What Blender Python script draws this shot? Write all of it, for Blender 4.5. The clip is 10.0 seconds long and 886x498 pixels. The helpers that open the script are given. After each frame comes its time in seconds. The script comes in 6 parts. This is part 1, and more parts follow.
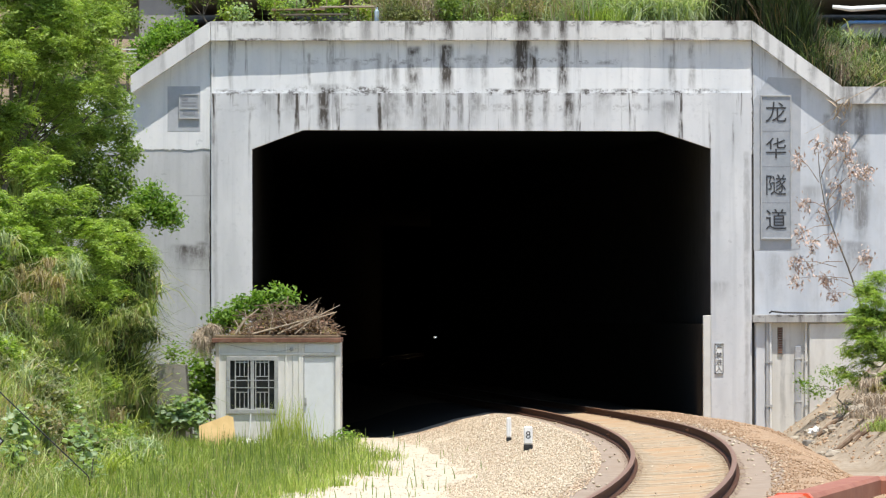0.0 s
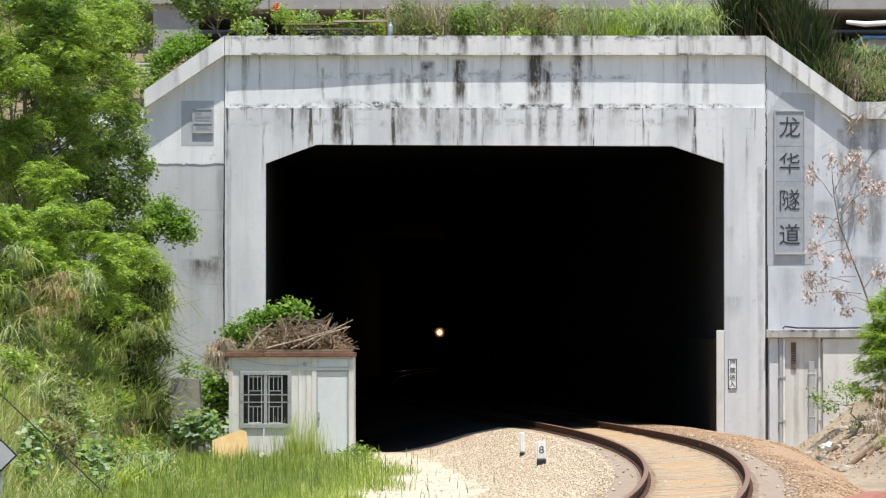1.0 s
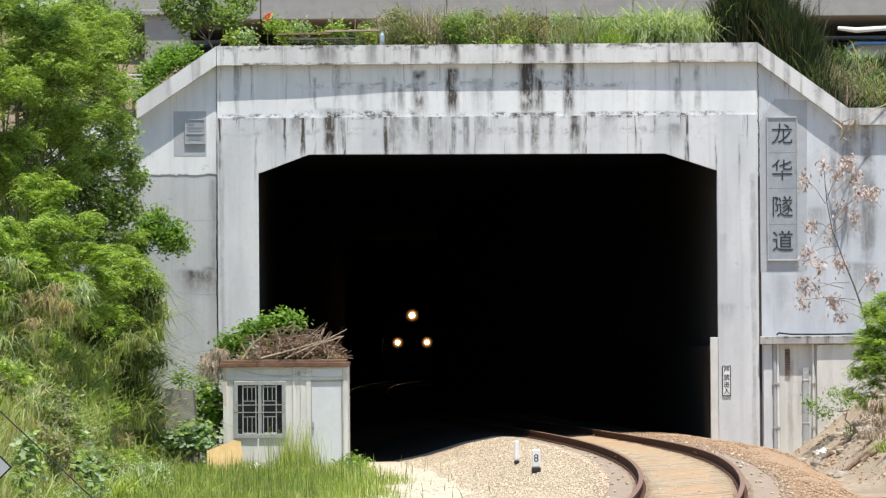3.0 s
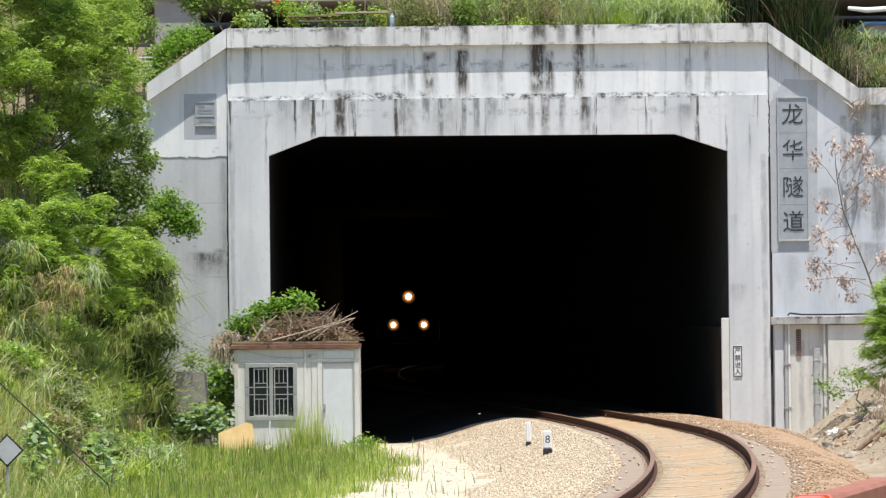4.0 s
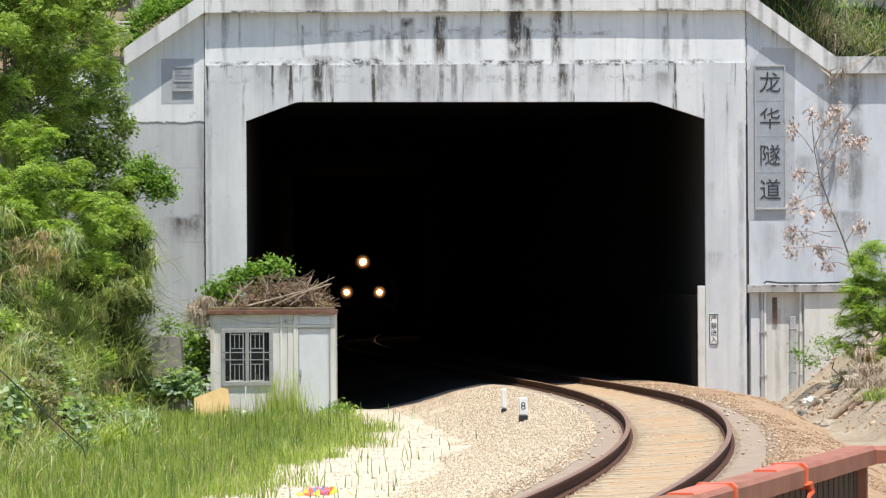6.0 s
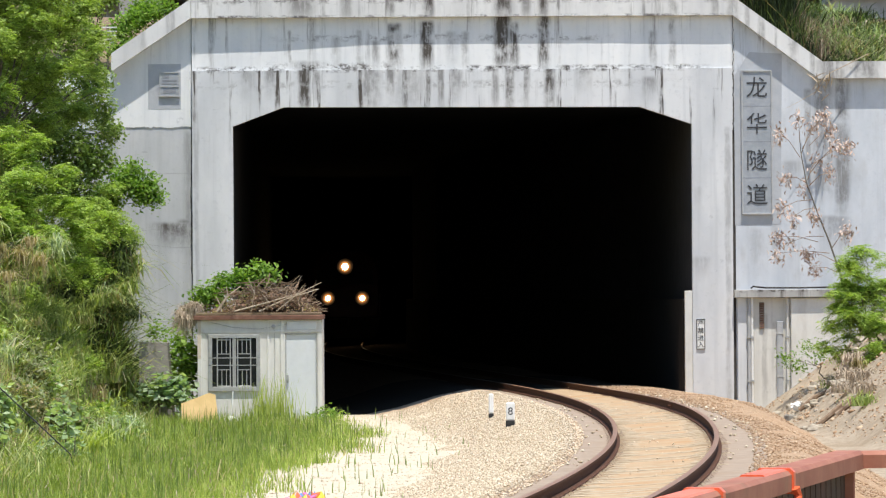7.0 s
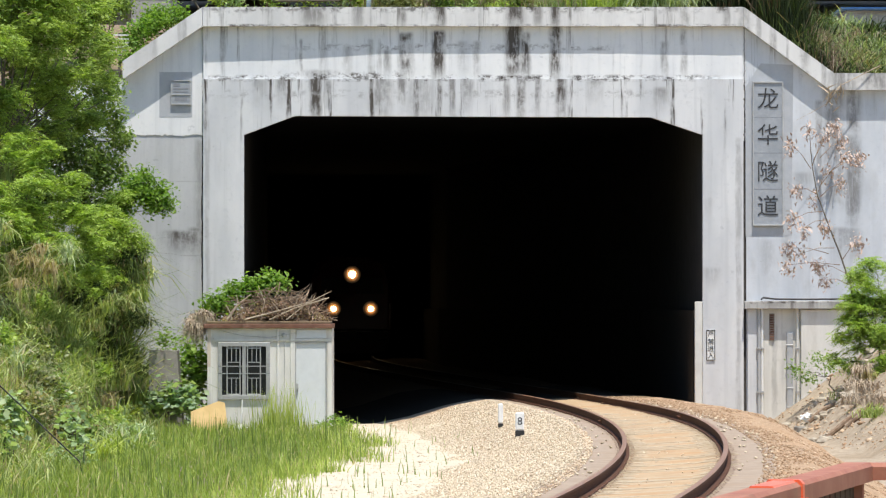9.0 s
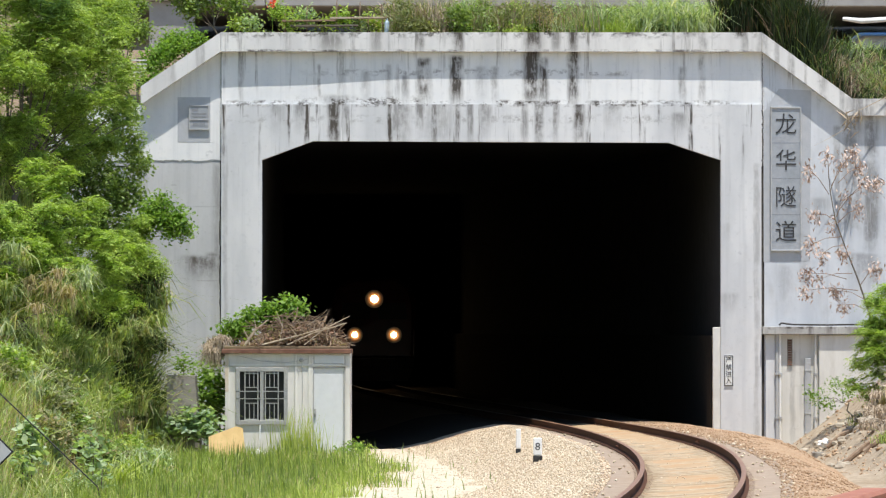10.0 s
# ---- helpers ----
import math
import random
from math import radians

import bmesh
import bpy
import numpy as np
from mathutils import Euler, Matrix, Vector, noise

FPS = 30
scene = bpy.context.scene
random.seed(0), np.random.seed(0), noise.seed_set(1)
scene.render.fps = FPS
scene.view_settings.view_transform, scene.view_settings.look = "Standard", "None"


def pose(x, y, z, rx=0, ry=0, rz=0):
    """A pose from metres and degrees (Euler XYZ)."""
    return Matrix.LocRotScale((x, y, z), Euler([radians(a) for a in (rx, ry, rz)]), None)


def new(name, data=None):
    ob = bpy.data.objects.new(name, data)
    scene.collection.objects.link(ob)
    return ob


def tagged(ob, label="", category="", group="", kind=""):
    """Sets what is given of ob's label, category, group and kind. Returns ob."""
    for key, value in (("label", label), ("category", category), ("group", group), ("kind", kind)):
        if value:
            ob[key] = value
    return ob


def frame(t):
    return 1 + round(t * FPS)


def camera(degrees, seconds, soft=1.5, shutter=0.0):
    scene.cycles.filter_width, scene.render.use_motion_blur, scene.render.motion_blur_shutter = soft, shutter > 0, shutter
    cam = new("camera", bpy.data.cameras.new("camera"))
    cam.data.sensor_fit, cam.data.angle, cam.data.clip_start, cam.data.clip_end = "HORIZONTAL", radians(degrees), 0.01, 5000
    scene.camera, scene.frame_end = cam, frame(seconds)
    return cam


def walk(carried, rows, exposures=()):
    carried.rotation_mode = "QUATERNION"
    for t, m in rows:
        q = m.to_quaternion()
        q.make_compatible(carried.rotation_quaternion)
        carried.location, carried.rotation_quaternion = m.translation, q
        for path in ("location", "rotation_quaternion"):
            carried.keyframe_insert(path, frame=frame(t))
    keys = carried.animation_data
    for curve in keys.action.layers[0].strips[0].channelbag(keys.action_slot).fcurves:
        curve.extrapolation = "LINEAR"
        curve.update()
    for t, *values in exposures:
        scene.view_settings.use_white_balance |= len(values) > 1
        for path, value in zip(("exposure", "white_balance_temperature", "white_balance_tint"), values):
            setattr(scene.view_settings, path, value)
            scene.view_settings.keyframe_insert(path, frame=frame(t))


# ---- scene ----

# ---------------------------------------------------------------- camera
# Hand-held telephoto from one standpoint: the shake is turn only. Columns: seconds, then the
# drift of the view to the right and down and its clockwise turn, against the view at 1.0 s.
FOCAL = 8250.0
EYE_Z = 2.1
LEVEL = math.degrees(math.atan(151.0 / FOCAL))
SHAKE = [
    (0.0, -23.8, -26.0, -0.07), (0.5, 9.0, -17.5, 0.05), (1.0, 0.0, 0.0, 0.00), (1.5, 10.5, -8.0, -0.05),
    (2.0, 8.8, 0.5, -0.20), (2.5, -6.7, 10.9, -0.33), (2.7, -11.0, 16.0, -0.35), (3.8, 3.6, 0.9, -0.60), (4.0, 7.3, -16.8, -0.61), (4.5, -0.9, -45.8, -0.39),
    (5.0, -43.0, -73.6, -0.40), (5.5, -36.0, -103.2, -0.45), (6.0, -33.5, -76.7, -0.29), (6.2, -37.7, -58.8, -0.30), (7.3, -59.0, -69.5, -0.35), (7.5, -42.6, -55.8, -0.28),
    (8.0, -37.0, -55.9, 0.04), (8.5, -30.3, -50.8, 0.16), (9.0, -38.2, -50.7, -0.02), (9.5, -17.2, -46.2, -0.28),
    (10.0, -6.5, -6.0, 0.02),
]
cam = camera(2 * math.degrees(math.atan(784.0 / FOCAL)), 10.0, soft=1.25)
walk(cam, [(t, pose(0, 0, EYE_Z, 90 + LEVEL + math.degrees(dy / FOCAL), 0, math.degrees(dx / FOCAL)) @ pose(0, 0, 0, 0, 0, roll))
           for t, dx, dy, roll in SHAKE])

# ---------------------------------------------------------------- light
SUN_WAY = Vector((-0.05, 0.20, -0.72)).normalized()
sun = new("sun", bpy.data.lights.new("sun", "SUN"))
sun.data.energy, sun.data.angle, sun.data.color = 5.4, radians(0.55), (1.0, 0.95, 0.87)
sun.matrix_world = Matrix.Translation((-30, -30, 80)) @ SUN_WAY.to_track_quat("-Z", "Y").to_matrix().to_4x4()
world = bpy.data.worlds.new("sky")
scene.world = world
world.use_nodes = True
wn = world.node_tree.nodes
sky = wn.new("ShaderNodeTexSky")
sky.sky_type, sky.sun_disc = "NISHITA", False
sky.sun_elevation = math.asin(-SUN_WAY.z)
sky.sun_rotation = math.atan2(-SUN_WAY.x, -SUN_WAY.y)
sky.air_density, sky.dust_density, sky.ozone_density = 1.2, 0.4, 2.5
world.node_tree.links.new(sky.outputs[0], wn["Background"].inputs[0])
wn["Background"].inputs[1].default_value = 0.15
scene.view_settings.exposure = 0.2


# ---------------------------------------------------------------- materials
def ramp(nt, src, stops):
    r = nt.nodes.new("ShaderNodeValToRGB")
    while len(r.color_ramp.elements) < len(stops):
        r.color_ramp.elements.new(0.5)
    for e, (p, c) in zip(r.color_ramp.elements, stops):
        e.position, e.color = p, (*c, 1)
    nt.links.new(src, r.inputs[0])
    return r.outputs[0]


def noise_node(nt, scale, detail=4.0, stretch=(1, 1, 1), rough=0.6, world_space=True):
    if world_space:
        src = nt.nodes.new("ShaderNodeNewGeometry").outputs["Position"]
    else:
        src = nt.nodes.new("ShaderNodeTexCoord").outputs["Object"]
    mp = nt.nodes.new("ShaderNodeMapping")
    mp.inputs["Scale"].default_value = stretch
    nt.links.new(src, mp.inputs[0])
    n = nt.nodes.new("ShaderNodeTexNoise")
    n.inputs["Scale"].default_value, n.inputs["Detail"].default_value, n.inputs["Roughness"].default_value = scale, detail, rough
    nt.links.new(mp.outputs[0], n.inputs["Vector"])
    return n.outputs["Fac"]


def mix(nt, a, b, fac, mode="MIX"):
    m = nt.nodes.new("ShaderNodeMix")
    m.data_type, m.blend_type = "RGBA", mode
    for sock, v in ((m.inputs[6], a), (m.inputs[7], b), (m.inputs[0], fac)):
        if isinstance(v, bpy.types.NodeSocket):
            nt.links.new(v, sock)
        elif isinstance(v, (int, float)):
            sock.default_value = v
        else:
            sock.default_value = (*v, 1)
    return m.outputs[2]


def calc(nt, op, a, b=0.0, c=None, clamp=False):
    m = nt.nodes.new("ShaderNodeMath")
    m.operation, m.use_clamp = op, clamp
    for sock, v in zip(m.inputs, (a, b, c)):
        if v is None:
            continue
        if isinstance(v, bpy.types.NodeSocket):
            nt.links.new(v, sock)
        else:
            sock.default_value = v
    return m.outputs[0]


def span(nt, v, a, b, lo=0.0, hi=1.0):
    m = nt.nodes.new("ShaderNodeMapRange")
    m.interpolation_type = "SMOOTHSTEP"
    nt.links.new(v, m.inputs[0])
    for i, x in enumerate((a, b, lo, hi)):
        m.inputs[i + 1].default_value = x
    return m.outputs[0]


def bump(nt, height, strength, distance=0.02):
    b = nt.nodes.new("ShaderNodeBump")
    b.inputs["Strength"].default_value, b.inputs["Distance"].default_value = strength, distance
    nt.links.new(height, b.inputs["Height"])
    nt.links.new(b.outputs[0], nt.nodes["Principled BSDF"].inputs["Normal"])


def blank(name, rough=0.8, metal=0.0):
    m = bpy.data.materials.new(name)
    m.use_nodes = True
    s = m.node_tree.nodes["Principled BSDF"]
    s.inputs["Roughness"].default_value, s.inputs["Metallic"].default_value = rough, metal
    s.inputs["Specular IOR Level"].default_value = 0.3
    return m, m.node_tree, s


def surface(name, c1, c2, scale=6.0, rough=0.8, metal=0.0, stain=None, stain_scale=1.5, stain_amount=0.5, relief=0.3,
            stretch=(1, 1, 1), world_space=True):
    """Two close tones by fine noise, a third tone in broad patches, and relief."""
    m, nt, s = blank(name, rough, metal)
    fine = noise_node(nt, scale, 6, stretch, 0.65, world_space)
    col = ramp(nt, fine, [(0.3, c1), (0.7, c2)])
    if stain:
        broad = noise_node(nt, stain_scale, 5, stretch, 0.6, world_space)
        col = mix(nt, col, stain, calc(nt, "MULTIPLY", span(nt, broad, 0.5, 0.72), stain_amount))
    nt.links.new(col, s.inputs["Base Color"])
    bump(nt, fine, relief)
    return m


def leafy(name, dark, light, dry=None, gloss=0.5, dry_amount=0.15):
    """Leaf: tone by leaf, thin enough to let light through."""
    m, nt, s = blank(name, gloss)
    geo = nt.nodes.new("ShaderNodeNewGeometry")
    col = ramp(nt, geo.outputs["Random Per Island"], [(0.0, dark), (0.6, tuple((a + b) / 2 for a, b in zip(dark, light))), (1.0, light)])
    if dry:
        patch = noise_node(nt, 1.3, 3)
        some = calc(nt, "MULTIPLY", span(nt, patch, 0.45, 0.75), dry_amount * 3, clamp=True)
        pick = calc(nt, "GREATER_THAN", some, calc(nt, "FRACT", calc(nt, "MULTIPLY", geo.outputs["Random Per Island"], 37.7)))
        col = mix(nt, col, dry, pick)
    nt.links.new(col, s.inputs["Base Color"])
    tr = nt.nodes.new("ShaderNodeBsdfTranslucent")
    nt.links.new(mix(nt, col, (0.9, 1.0, 0.35), 1.0, "MULTIPLY"), tr.inputs[0])
    ms = nt.nodes.new("ShaderNodeMixShader")
    ms.inputs[0].default_value = 0.5
    nt.links.new(s.outputs[0], ms.inputs[1])
    nt.links.new(tr.outputs[0], ms.inputs[2])
    nt.links.new(ms.outputs[0], nt.nodes["Material Output"].inputs[0])
    return m


def stained_wall(name, streaks, tone1, tone2, top, low_grime=0.0, amount=0.55, moss=(), lines=()):
    """Whitewashed concrete with dark run marks: streaks are (x, half width, z top, z bottom, depth); lines are levels of formwork joints."""
    m, nt, s = blank(name, 0.85)
    pos = nt.nodes.new("ShaderNodeNewGeometry").outputs["Position"]
    sep = nt.nodes.new("ShaderNodeSeparateXYZ")
    nt.links.new(pos, sep.inputs[0])
    X, Z = sep.outputs[0], sep.outputs[2]
    fine = noise_node(nt, 9.0, 6)
    wash = noise_node(nt, 1.0, 4, (1.1, 1.0, 0.35), 0.55)
    drips = noise_node(nt, 1.0, 4, (5.5, 1.0, 0.16), 0.6)
    col = ramp(nt, wash, [(0.32, tone1), (0.62, tone2)])
    col = mix(nt, col, tuple(c * .80 for c in tone1), calc(nt, "MULTIPLY", span(nt, drips, 0.50, 0.75), 0.40))
    col = mix(nt, col, tuple(c * .88 for c in tone1), calc(nt, "MULTIPLY", span(nt, fine, 0.52, 0.75), 0.35))
    peel = span(nt, noise_node(nt, 2.3, 6, (1, 1, 1.6), 0.7), 0.64, 0.68)
    col = mix(nt, col, tuple(c * .78 for c in tone1), calc(nt, "MULTIPLY", peel, 0.5))
    runs = noise_node(nt, 1.0, 5, (3.9, 1.0, 0.20), 0.70)
    grit = noise_node(nt, 1.0, 6, (13.0, 4.0, 2.2), 0.72)
    blot = noise_node(nt, 1.0, 5, (2.2, 1.0, 2.0), 0.65)
    drift = noise_node(nt, 1.0, 5, (4.0, 1.0, 0.8), 0.65)
    wob = calc(nt, "MULTIPLY_ADD", calc(nt, "SUBTRACT", drift, 0.5), 0.22, X)
    total = calc(nt, "MULTIPLY", calc(nt, "MULTIPLY", span(nt, runs, 0.53, 0.70), span(nt, Z, top - 2.8, top)), amount)
    for cx, w, z1, z0, k in streaks:
        near = span(nt, calc(nt, "ABSOLUTE", calc(nt, "SUBTRACT", wob, cx)), w * 1.3, w * 0.3)
        tall = calc(nt, "MULTIPLY", span(nt, Z, z0 - 0.3, z0 + 0.5), span(nt, Z, z1 + 0.1, z1 - 0.02))
        total = calc(nt, "MAXIMUM", total, calc(nt, "MULTIPLY", calc(nt, "MULTIPLY", near, tall), k))
    for zc, half, x0, x1, k in moss:
        line = span(nt, calc(nt, "ABSOLUTE", calc(nt, "SUBTRACT", Z, zc)), half, half * .2)
        reach = calc(nt, "MULTIPLY", span(nt, X, x0 - .5, x0 + .5), span(nt, X, x1 + .5, x1 - .5))
        spots = span(nt, noise_node(nt, 1.0, 5, (3.0, 1.0, 5.0), 0.75), 0.46, 0.60)
        total = calc(nt, "MAXIMUM", total, calc(nt, "MULTIPLY", calc(nt, "MULTIPLY", calc(nt, "MULTIPLY", line, reach), spots), k))
    worn = calc(nt, "MULTIPLY", total, calc(nt, "MULTIPLY", span(nt, grit, 0.30, 0.58, 0.42, 1.05), span(nt, blot, 0.34, 0.56, 0.40, 1.15)), clamp=True)
    col = mix(nt, col, (0.085, 0.075, 0.066), worn)
    for zc in lines:
        seam = span(nt, calc(nt, "ABSOLUTE", calc(nt, "SUBTRACT", calc(nt, "MULTIPLY_ADD", drift, 0.03, Z), zc)), .022, .006)
        col = mix(nt, col, tuple(c * .62 for c in tone1), calc(nt, "MULTIPLY", seam, span(nt, wash, 0.40, 0.6, 0.0, 0.55)))
    if low_grime:
        col = mix(nt, col, (0.36, 0.35, 0.33), calc(nt, "MULTIPLY", span(nt, noise_node(nt, 1.0, 5, (1.8, 1, .9)), 0.45, 0.7), low_grime))
    nt.links.new(col, s.inputs["Base Color"])
    bump(nt, fine, 0.18, 0.015)
    return m


WHITE1, WHITE2 = (0.655, 0.67, 0.685), (0.79, 0.79, 0.785)
M_COPING = stained_wall("coping_concrete", [(-2.55, .35, 9.2, 8.6, .6), (-1.5, .15, 9.2, 8.6, .5), (-.45, .12, 9.2, 8.6, .75), (.45, .15, 9.2, 8.6, .95),
                        (2.2, .24, 9.2, 8.6, .95), (2.75, .12, 9.2, 8.6, .6), (3.15, .15, 9.2, 8.6, .95), (6.2, .12, 9.2, 8.6, .6), (7.2, .1, 9.2, 8.6, .5), (7.95, .06, 9.2, 7, .35), (8.3, .09, 9.2, 7, .45), (8.65, .05, 9, 7, .4), (9.05, .1, 9, 6.8, .4), (9.5, .08, 8, 6.8, .45), (9.95, .4, 7.6, 6.7, .55), (10.7, .4, 7.6, 6.7, .55), (7.62, .16, 9.2, 7.6, .4), (-5.6, .06, 9.2, 7, .3), (-6.3, .08, 9, 7, .25)],
                        (0.56, 0.55, 0.54), (0.72, 0.71, 0.69), 10.3, amount=1.5, moss=[(9.16, .22, -5, 7.6, .9), (8.70, .06, -5, 7.6, .8)])
M_WALL = stained_wall("whitewashed_wall", [(-.38, .19, 8.5, 7.45, .85), (.40, .17, 8.55, 7.45, 1.0), (2.17, .22, 8.75, 7.45, 1.0), (2.45, .13, 8.5, 7.45, .85), (-2.84, .05, 8.35, 7.45, .5), (-1.2, .08, 8.35, 7.5, .45), (-.97, .06, 8.35, 7.6, .4), (.97, .18, 8.3, 7.6, .35), (-1.75, .12, 8.2, 7.5, .35),
                      (3.17, .15, 8.7, 7.45, .95), (-2.45, .5, 7.62, 7.40, .7), (-.8, .1, 8.1, 7.45, .5), (1.3, .1, 8.3, 7.5, .5), (5.75, .09, 8.3, 7.45, .5), (6.2, .1, 8.6, 7.5, .5)],
                      WHITE1, WHITE2, 9.3, amount=0.9, moss=[(7.48, .10, -5, 6.8, .95), (7.50, .2, -3.4, -.4, .9), (8.2, .12, -3, 4.5, .6)])
M_FRAME = stained_wall("portal_frame_concrete", [(-3.88, .10, 7.42, 7.1, .5), (-3.3, .14, 7.42, 6.9, .5), (-.13, .09, 7.45, 6.45, .75), (1.05, .1, 7.45, 6.7, .5), (-2.5, .14, 7.45, 6.4, .95), (-2.2, .1, 7.4, 6.8, .5), (-.95, .3, 7.45, 6.5, .5), (-.45, .12, 7.45, 6.8, .6), (.0, .35, 7.45, 6.5, .35),
                       (.42, .07, 7.45, 6.55, .75), (.72, .07, 7.45, 6.55, .6), (1.1, .15, 7.4, 6.9, .5), (2.0, .1, 7.45, 6.5, .5), (2.35, .13, 7.45, 6.5, .9), (2.75, .08, 7.45, 6.6, .6),
                       (3.3, .14, 7.45, 6.5, .9), (4.1, .2, 7.4, 7.0, .5), (5.65, .2, 7.2, 6.85, .55), (-3.8, .2, 7.4, 6.9, .3), (6.85, .22, 2.95, 2.6, .3), (7.48, .07, 6.0, -1.0, .3), (6.8, .1, 4.6, 4.3, .25), (-5.05, .06, 7.0, -1.0, .25)],
                       (0.53, 0.54, 0.555), (0.67, 0.672, 0.675), 7.5, amount=1.9, moss=[(7.44, .08, -5, 6.8, .8), (7.1, .15, -5, 6.5, .35)])
M_SIDE = stained_wall("wing_wall_concrete", [(9.75, .3, 7.2, 4.4, .55), (10.2, .2, 7.2, 4.0, .6), (9.4, .09, 6.9, 4.0, .45), (8.6, .1, 6.0, 3.0, .25), (9.0, .25, 5.2, 4.6, .3), (8.2, .2, 3.6, 2.6, .2), (10.0, .4, 3.9, 3.2, .4)],
                      (0.49, 0.52, 0.56), (0.63, 0.65, 0.68), 8.5, low_grime=0.3, amount=1.0)
M_CANOPY = stained_wall("canopy_concrete", [(8.3, .3, 2.3, 2.0, .6), (9.1, .2, 2.3, 2.0, .5), (9.8, .25, 2.3, 2.0, .7)], (0.34, 0.33, 0.31), (0.46, 0.45, 0.43), 2.6, amount=0.8, moss=[(2.2, .1, 7.5, 12, .9)])
M_GREY = surface("grey_cement_render", (0.36, 0.37, 0.38), (0.45, 0.45, 0.45), 5, stain=(0.28, 0.27, 0.26), stain_scale=1.2)
M_LOWWING = stained_wall("grey_cement_wing", [(-5.25, .10, 6.0, 3.0, .3), (-5.55, .60, 3.83, 3.40, .85), (-5.35, .22, 3.9, 3.3, .6)], (0.43, 0.44, 0.45), (0.55, 0.555, 0.56), 6.2, amount=0.25,
                         lines=[5.05, 3.30, 1.55])
M_PATCH = surface("grey_paint_patch", (0.40, 0.42, 0.45), (0.47, 0.48, 0.50), 5, stain=(0.36, 0.37, 0.38))
M_CREAM = surface("cream_paint", (0.62, 0.61, 0.57), (0.70, 0.69, 0.65), 3, stain=(0.54, 0.52, 0.48), stain_scale=1.0, stain_amount=0.5)
M_ROOMWALL = stained_wall("cream_room_wall", [(8.33, .07, 1.6, -.6, .3), (8.55, .05, 1.4, .2, .2)], (0.57, 0.55, 0.50), (0.67, 0.655, 0.61), 2.0, amount=0.2)
M_JOINT = surface("dark_joint_filler", (0.045, 0.04, 0.038), (0.10, 0.09, 0.08), 9)
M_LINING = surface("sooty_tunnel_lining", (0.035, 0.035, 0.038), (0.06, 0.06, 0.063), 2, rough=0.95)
M_SHED = surface("white_shed_panel", (0.64, 0.62, 0.575), (0.72, 0.705, 0.66), 4, rough=0.6, stain=(0.5, 0.47, 0.42), stain_scale=1.2, stain_amount=0.5, stretch=(2, 2, 0.6))
M_RUSTRUN = surface("rust_stained_panel", (0.56, 0.45, 0.32), (0.66, 0.60, 0.52), 3, rough=0.7, stain=(0.42, 0.25, 0.12), stain_scale=2.0, stretch=(2, 2, .5))
M_DOOR = surface("grey_white_door_paint", (0.60, 0.62, 0.63), (0.66, 0.68, 0.69), 4, rough=0.5, stain=(0.52, 0.52, 0.5), stain_amount=0.4)
M_RUST = surface("rusty_steel", (0.10, 0.045, 0.028), (0.19, 0.09, 0.055), 14, rough=0.85, stain=(0.06, 0.03, 0.02))
M_ROOFEDGE = surface("red_brown_roof_flashing", (0.13, 0.06, 0.04), (0.22, 0.115, 0.08), 6, rough=0.8, stain=(0.36, 0.26, 0.2), stain_scale=2.5, stain_amount=.6)
M_RAIL = surface("rusty_rail_steel", (0.055, 0.023, 0.012), (0.105, 0.046, 0.024), 20, rough=0.9, stain=(0.05, 0.028, 0.02))
M_RAILTOP = surface("worn_rail_head", (0.21, 0.115, 0.07), (0.32, 0.19, 0.125), 20, rough=0.5, metal=0.1)
M_POLISHED = surface("polished_rail_head", (0.30, 0.27, 0.24), (0.42, 0.38, 0.34), 20, rough=0.30, metal=0.9, relief=0.08)
M_TUNNELBED = surface("brown_tunnel_ballast", (0.10, 0.075, 0.05), (0.24, 0.18, 0.12), 7, rough=0.95, relief=1.0)
M_STEEL = surface("weathered_grey_steel", (0.35, 0.35, 0.34), (0.46, 0.46, 0.45), 12, rough=0.5, metal=0.3)
M_DARK = surface("dark_void", (0.012, 0.014, 0.014), (0.02, 0.022, 0.02), 3, rough=0.5)
M_BALLAST = surface("dusty_ballast_bed", (0.50, 0.40, 0.285), (0.64, 0.535, 0.41), 9, rough=0.95, stain=(0.34, 0.2, 0.11), stain_scale=0.5, stain_amount=0.6, relief=0.8)
M_BED = surface("orange_dust_track_bed", (0.34, 0.23, 0.13), (0.46, 0.345, 0.22), 3.5, rough=0.95, stain=(0.42, 0.23, 0.10), stain_scale=0.9, stain_amount=0.7, relief=0.2)
M_PALEGROUND = surface("pale_gravel_ground", (0.46, 0.395, 0.295), (0.62, 0.54, 0.415), 8, rough=0.95, stain=(0.4, 0.33, 0.25), stain_scale=0.7, stain_amount=0.5, relief=0.7)
M_SOIL = surface("dry_brown_soil", (0.15, 0.105, 0.065), (0.27, 0.20, 0.13), 6, rough=0.95, stain=(0.10, 0.10, 0.04), stain_scale=0.6, relief=0.8)
M_RUBBLE = surface("tan_rubble_soil", (0.25, 0.195, 0.135), (0.42, 0.35, 0.26), 6, rough=0.95, stain=(0.20, 0.14, 0.08), stain_scale=0.8, relief=0.9)
M_GROUND = surface("grassy_soil", (0.12, 0.115, 0.045), (0.23, 0.195, 0.095), 6, rough=0.95, stain=(0.25, 0.18, 0.1), stain_scale=0.4, relief=0.8)
M_ROCK = surface("broken_rock", (0.30, 0.255, 0.195), (0.46, 0.405, 0.32), 5, rough=0.9, stain=(0.2, 0.15, 0.1), relief=0.8)
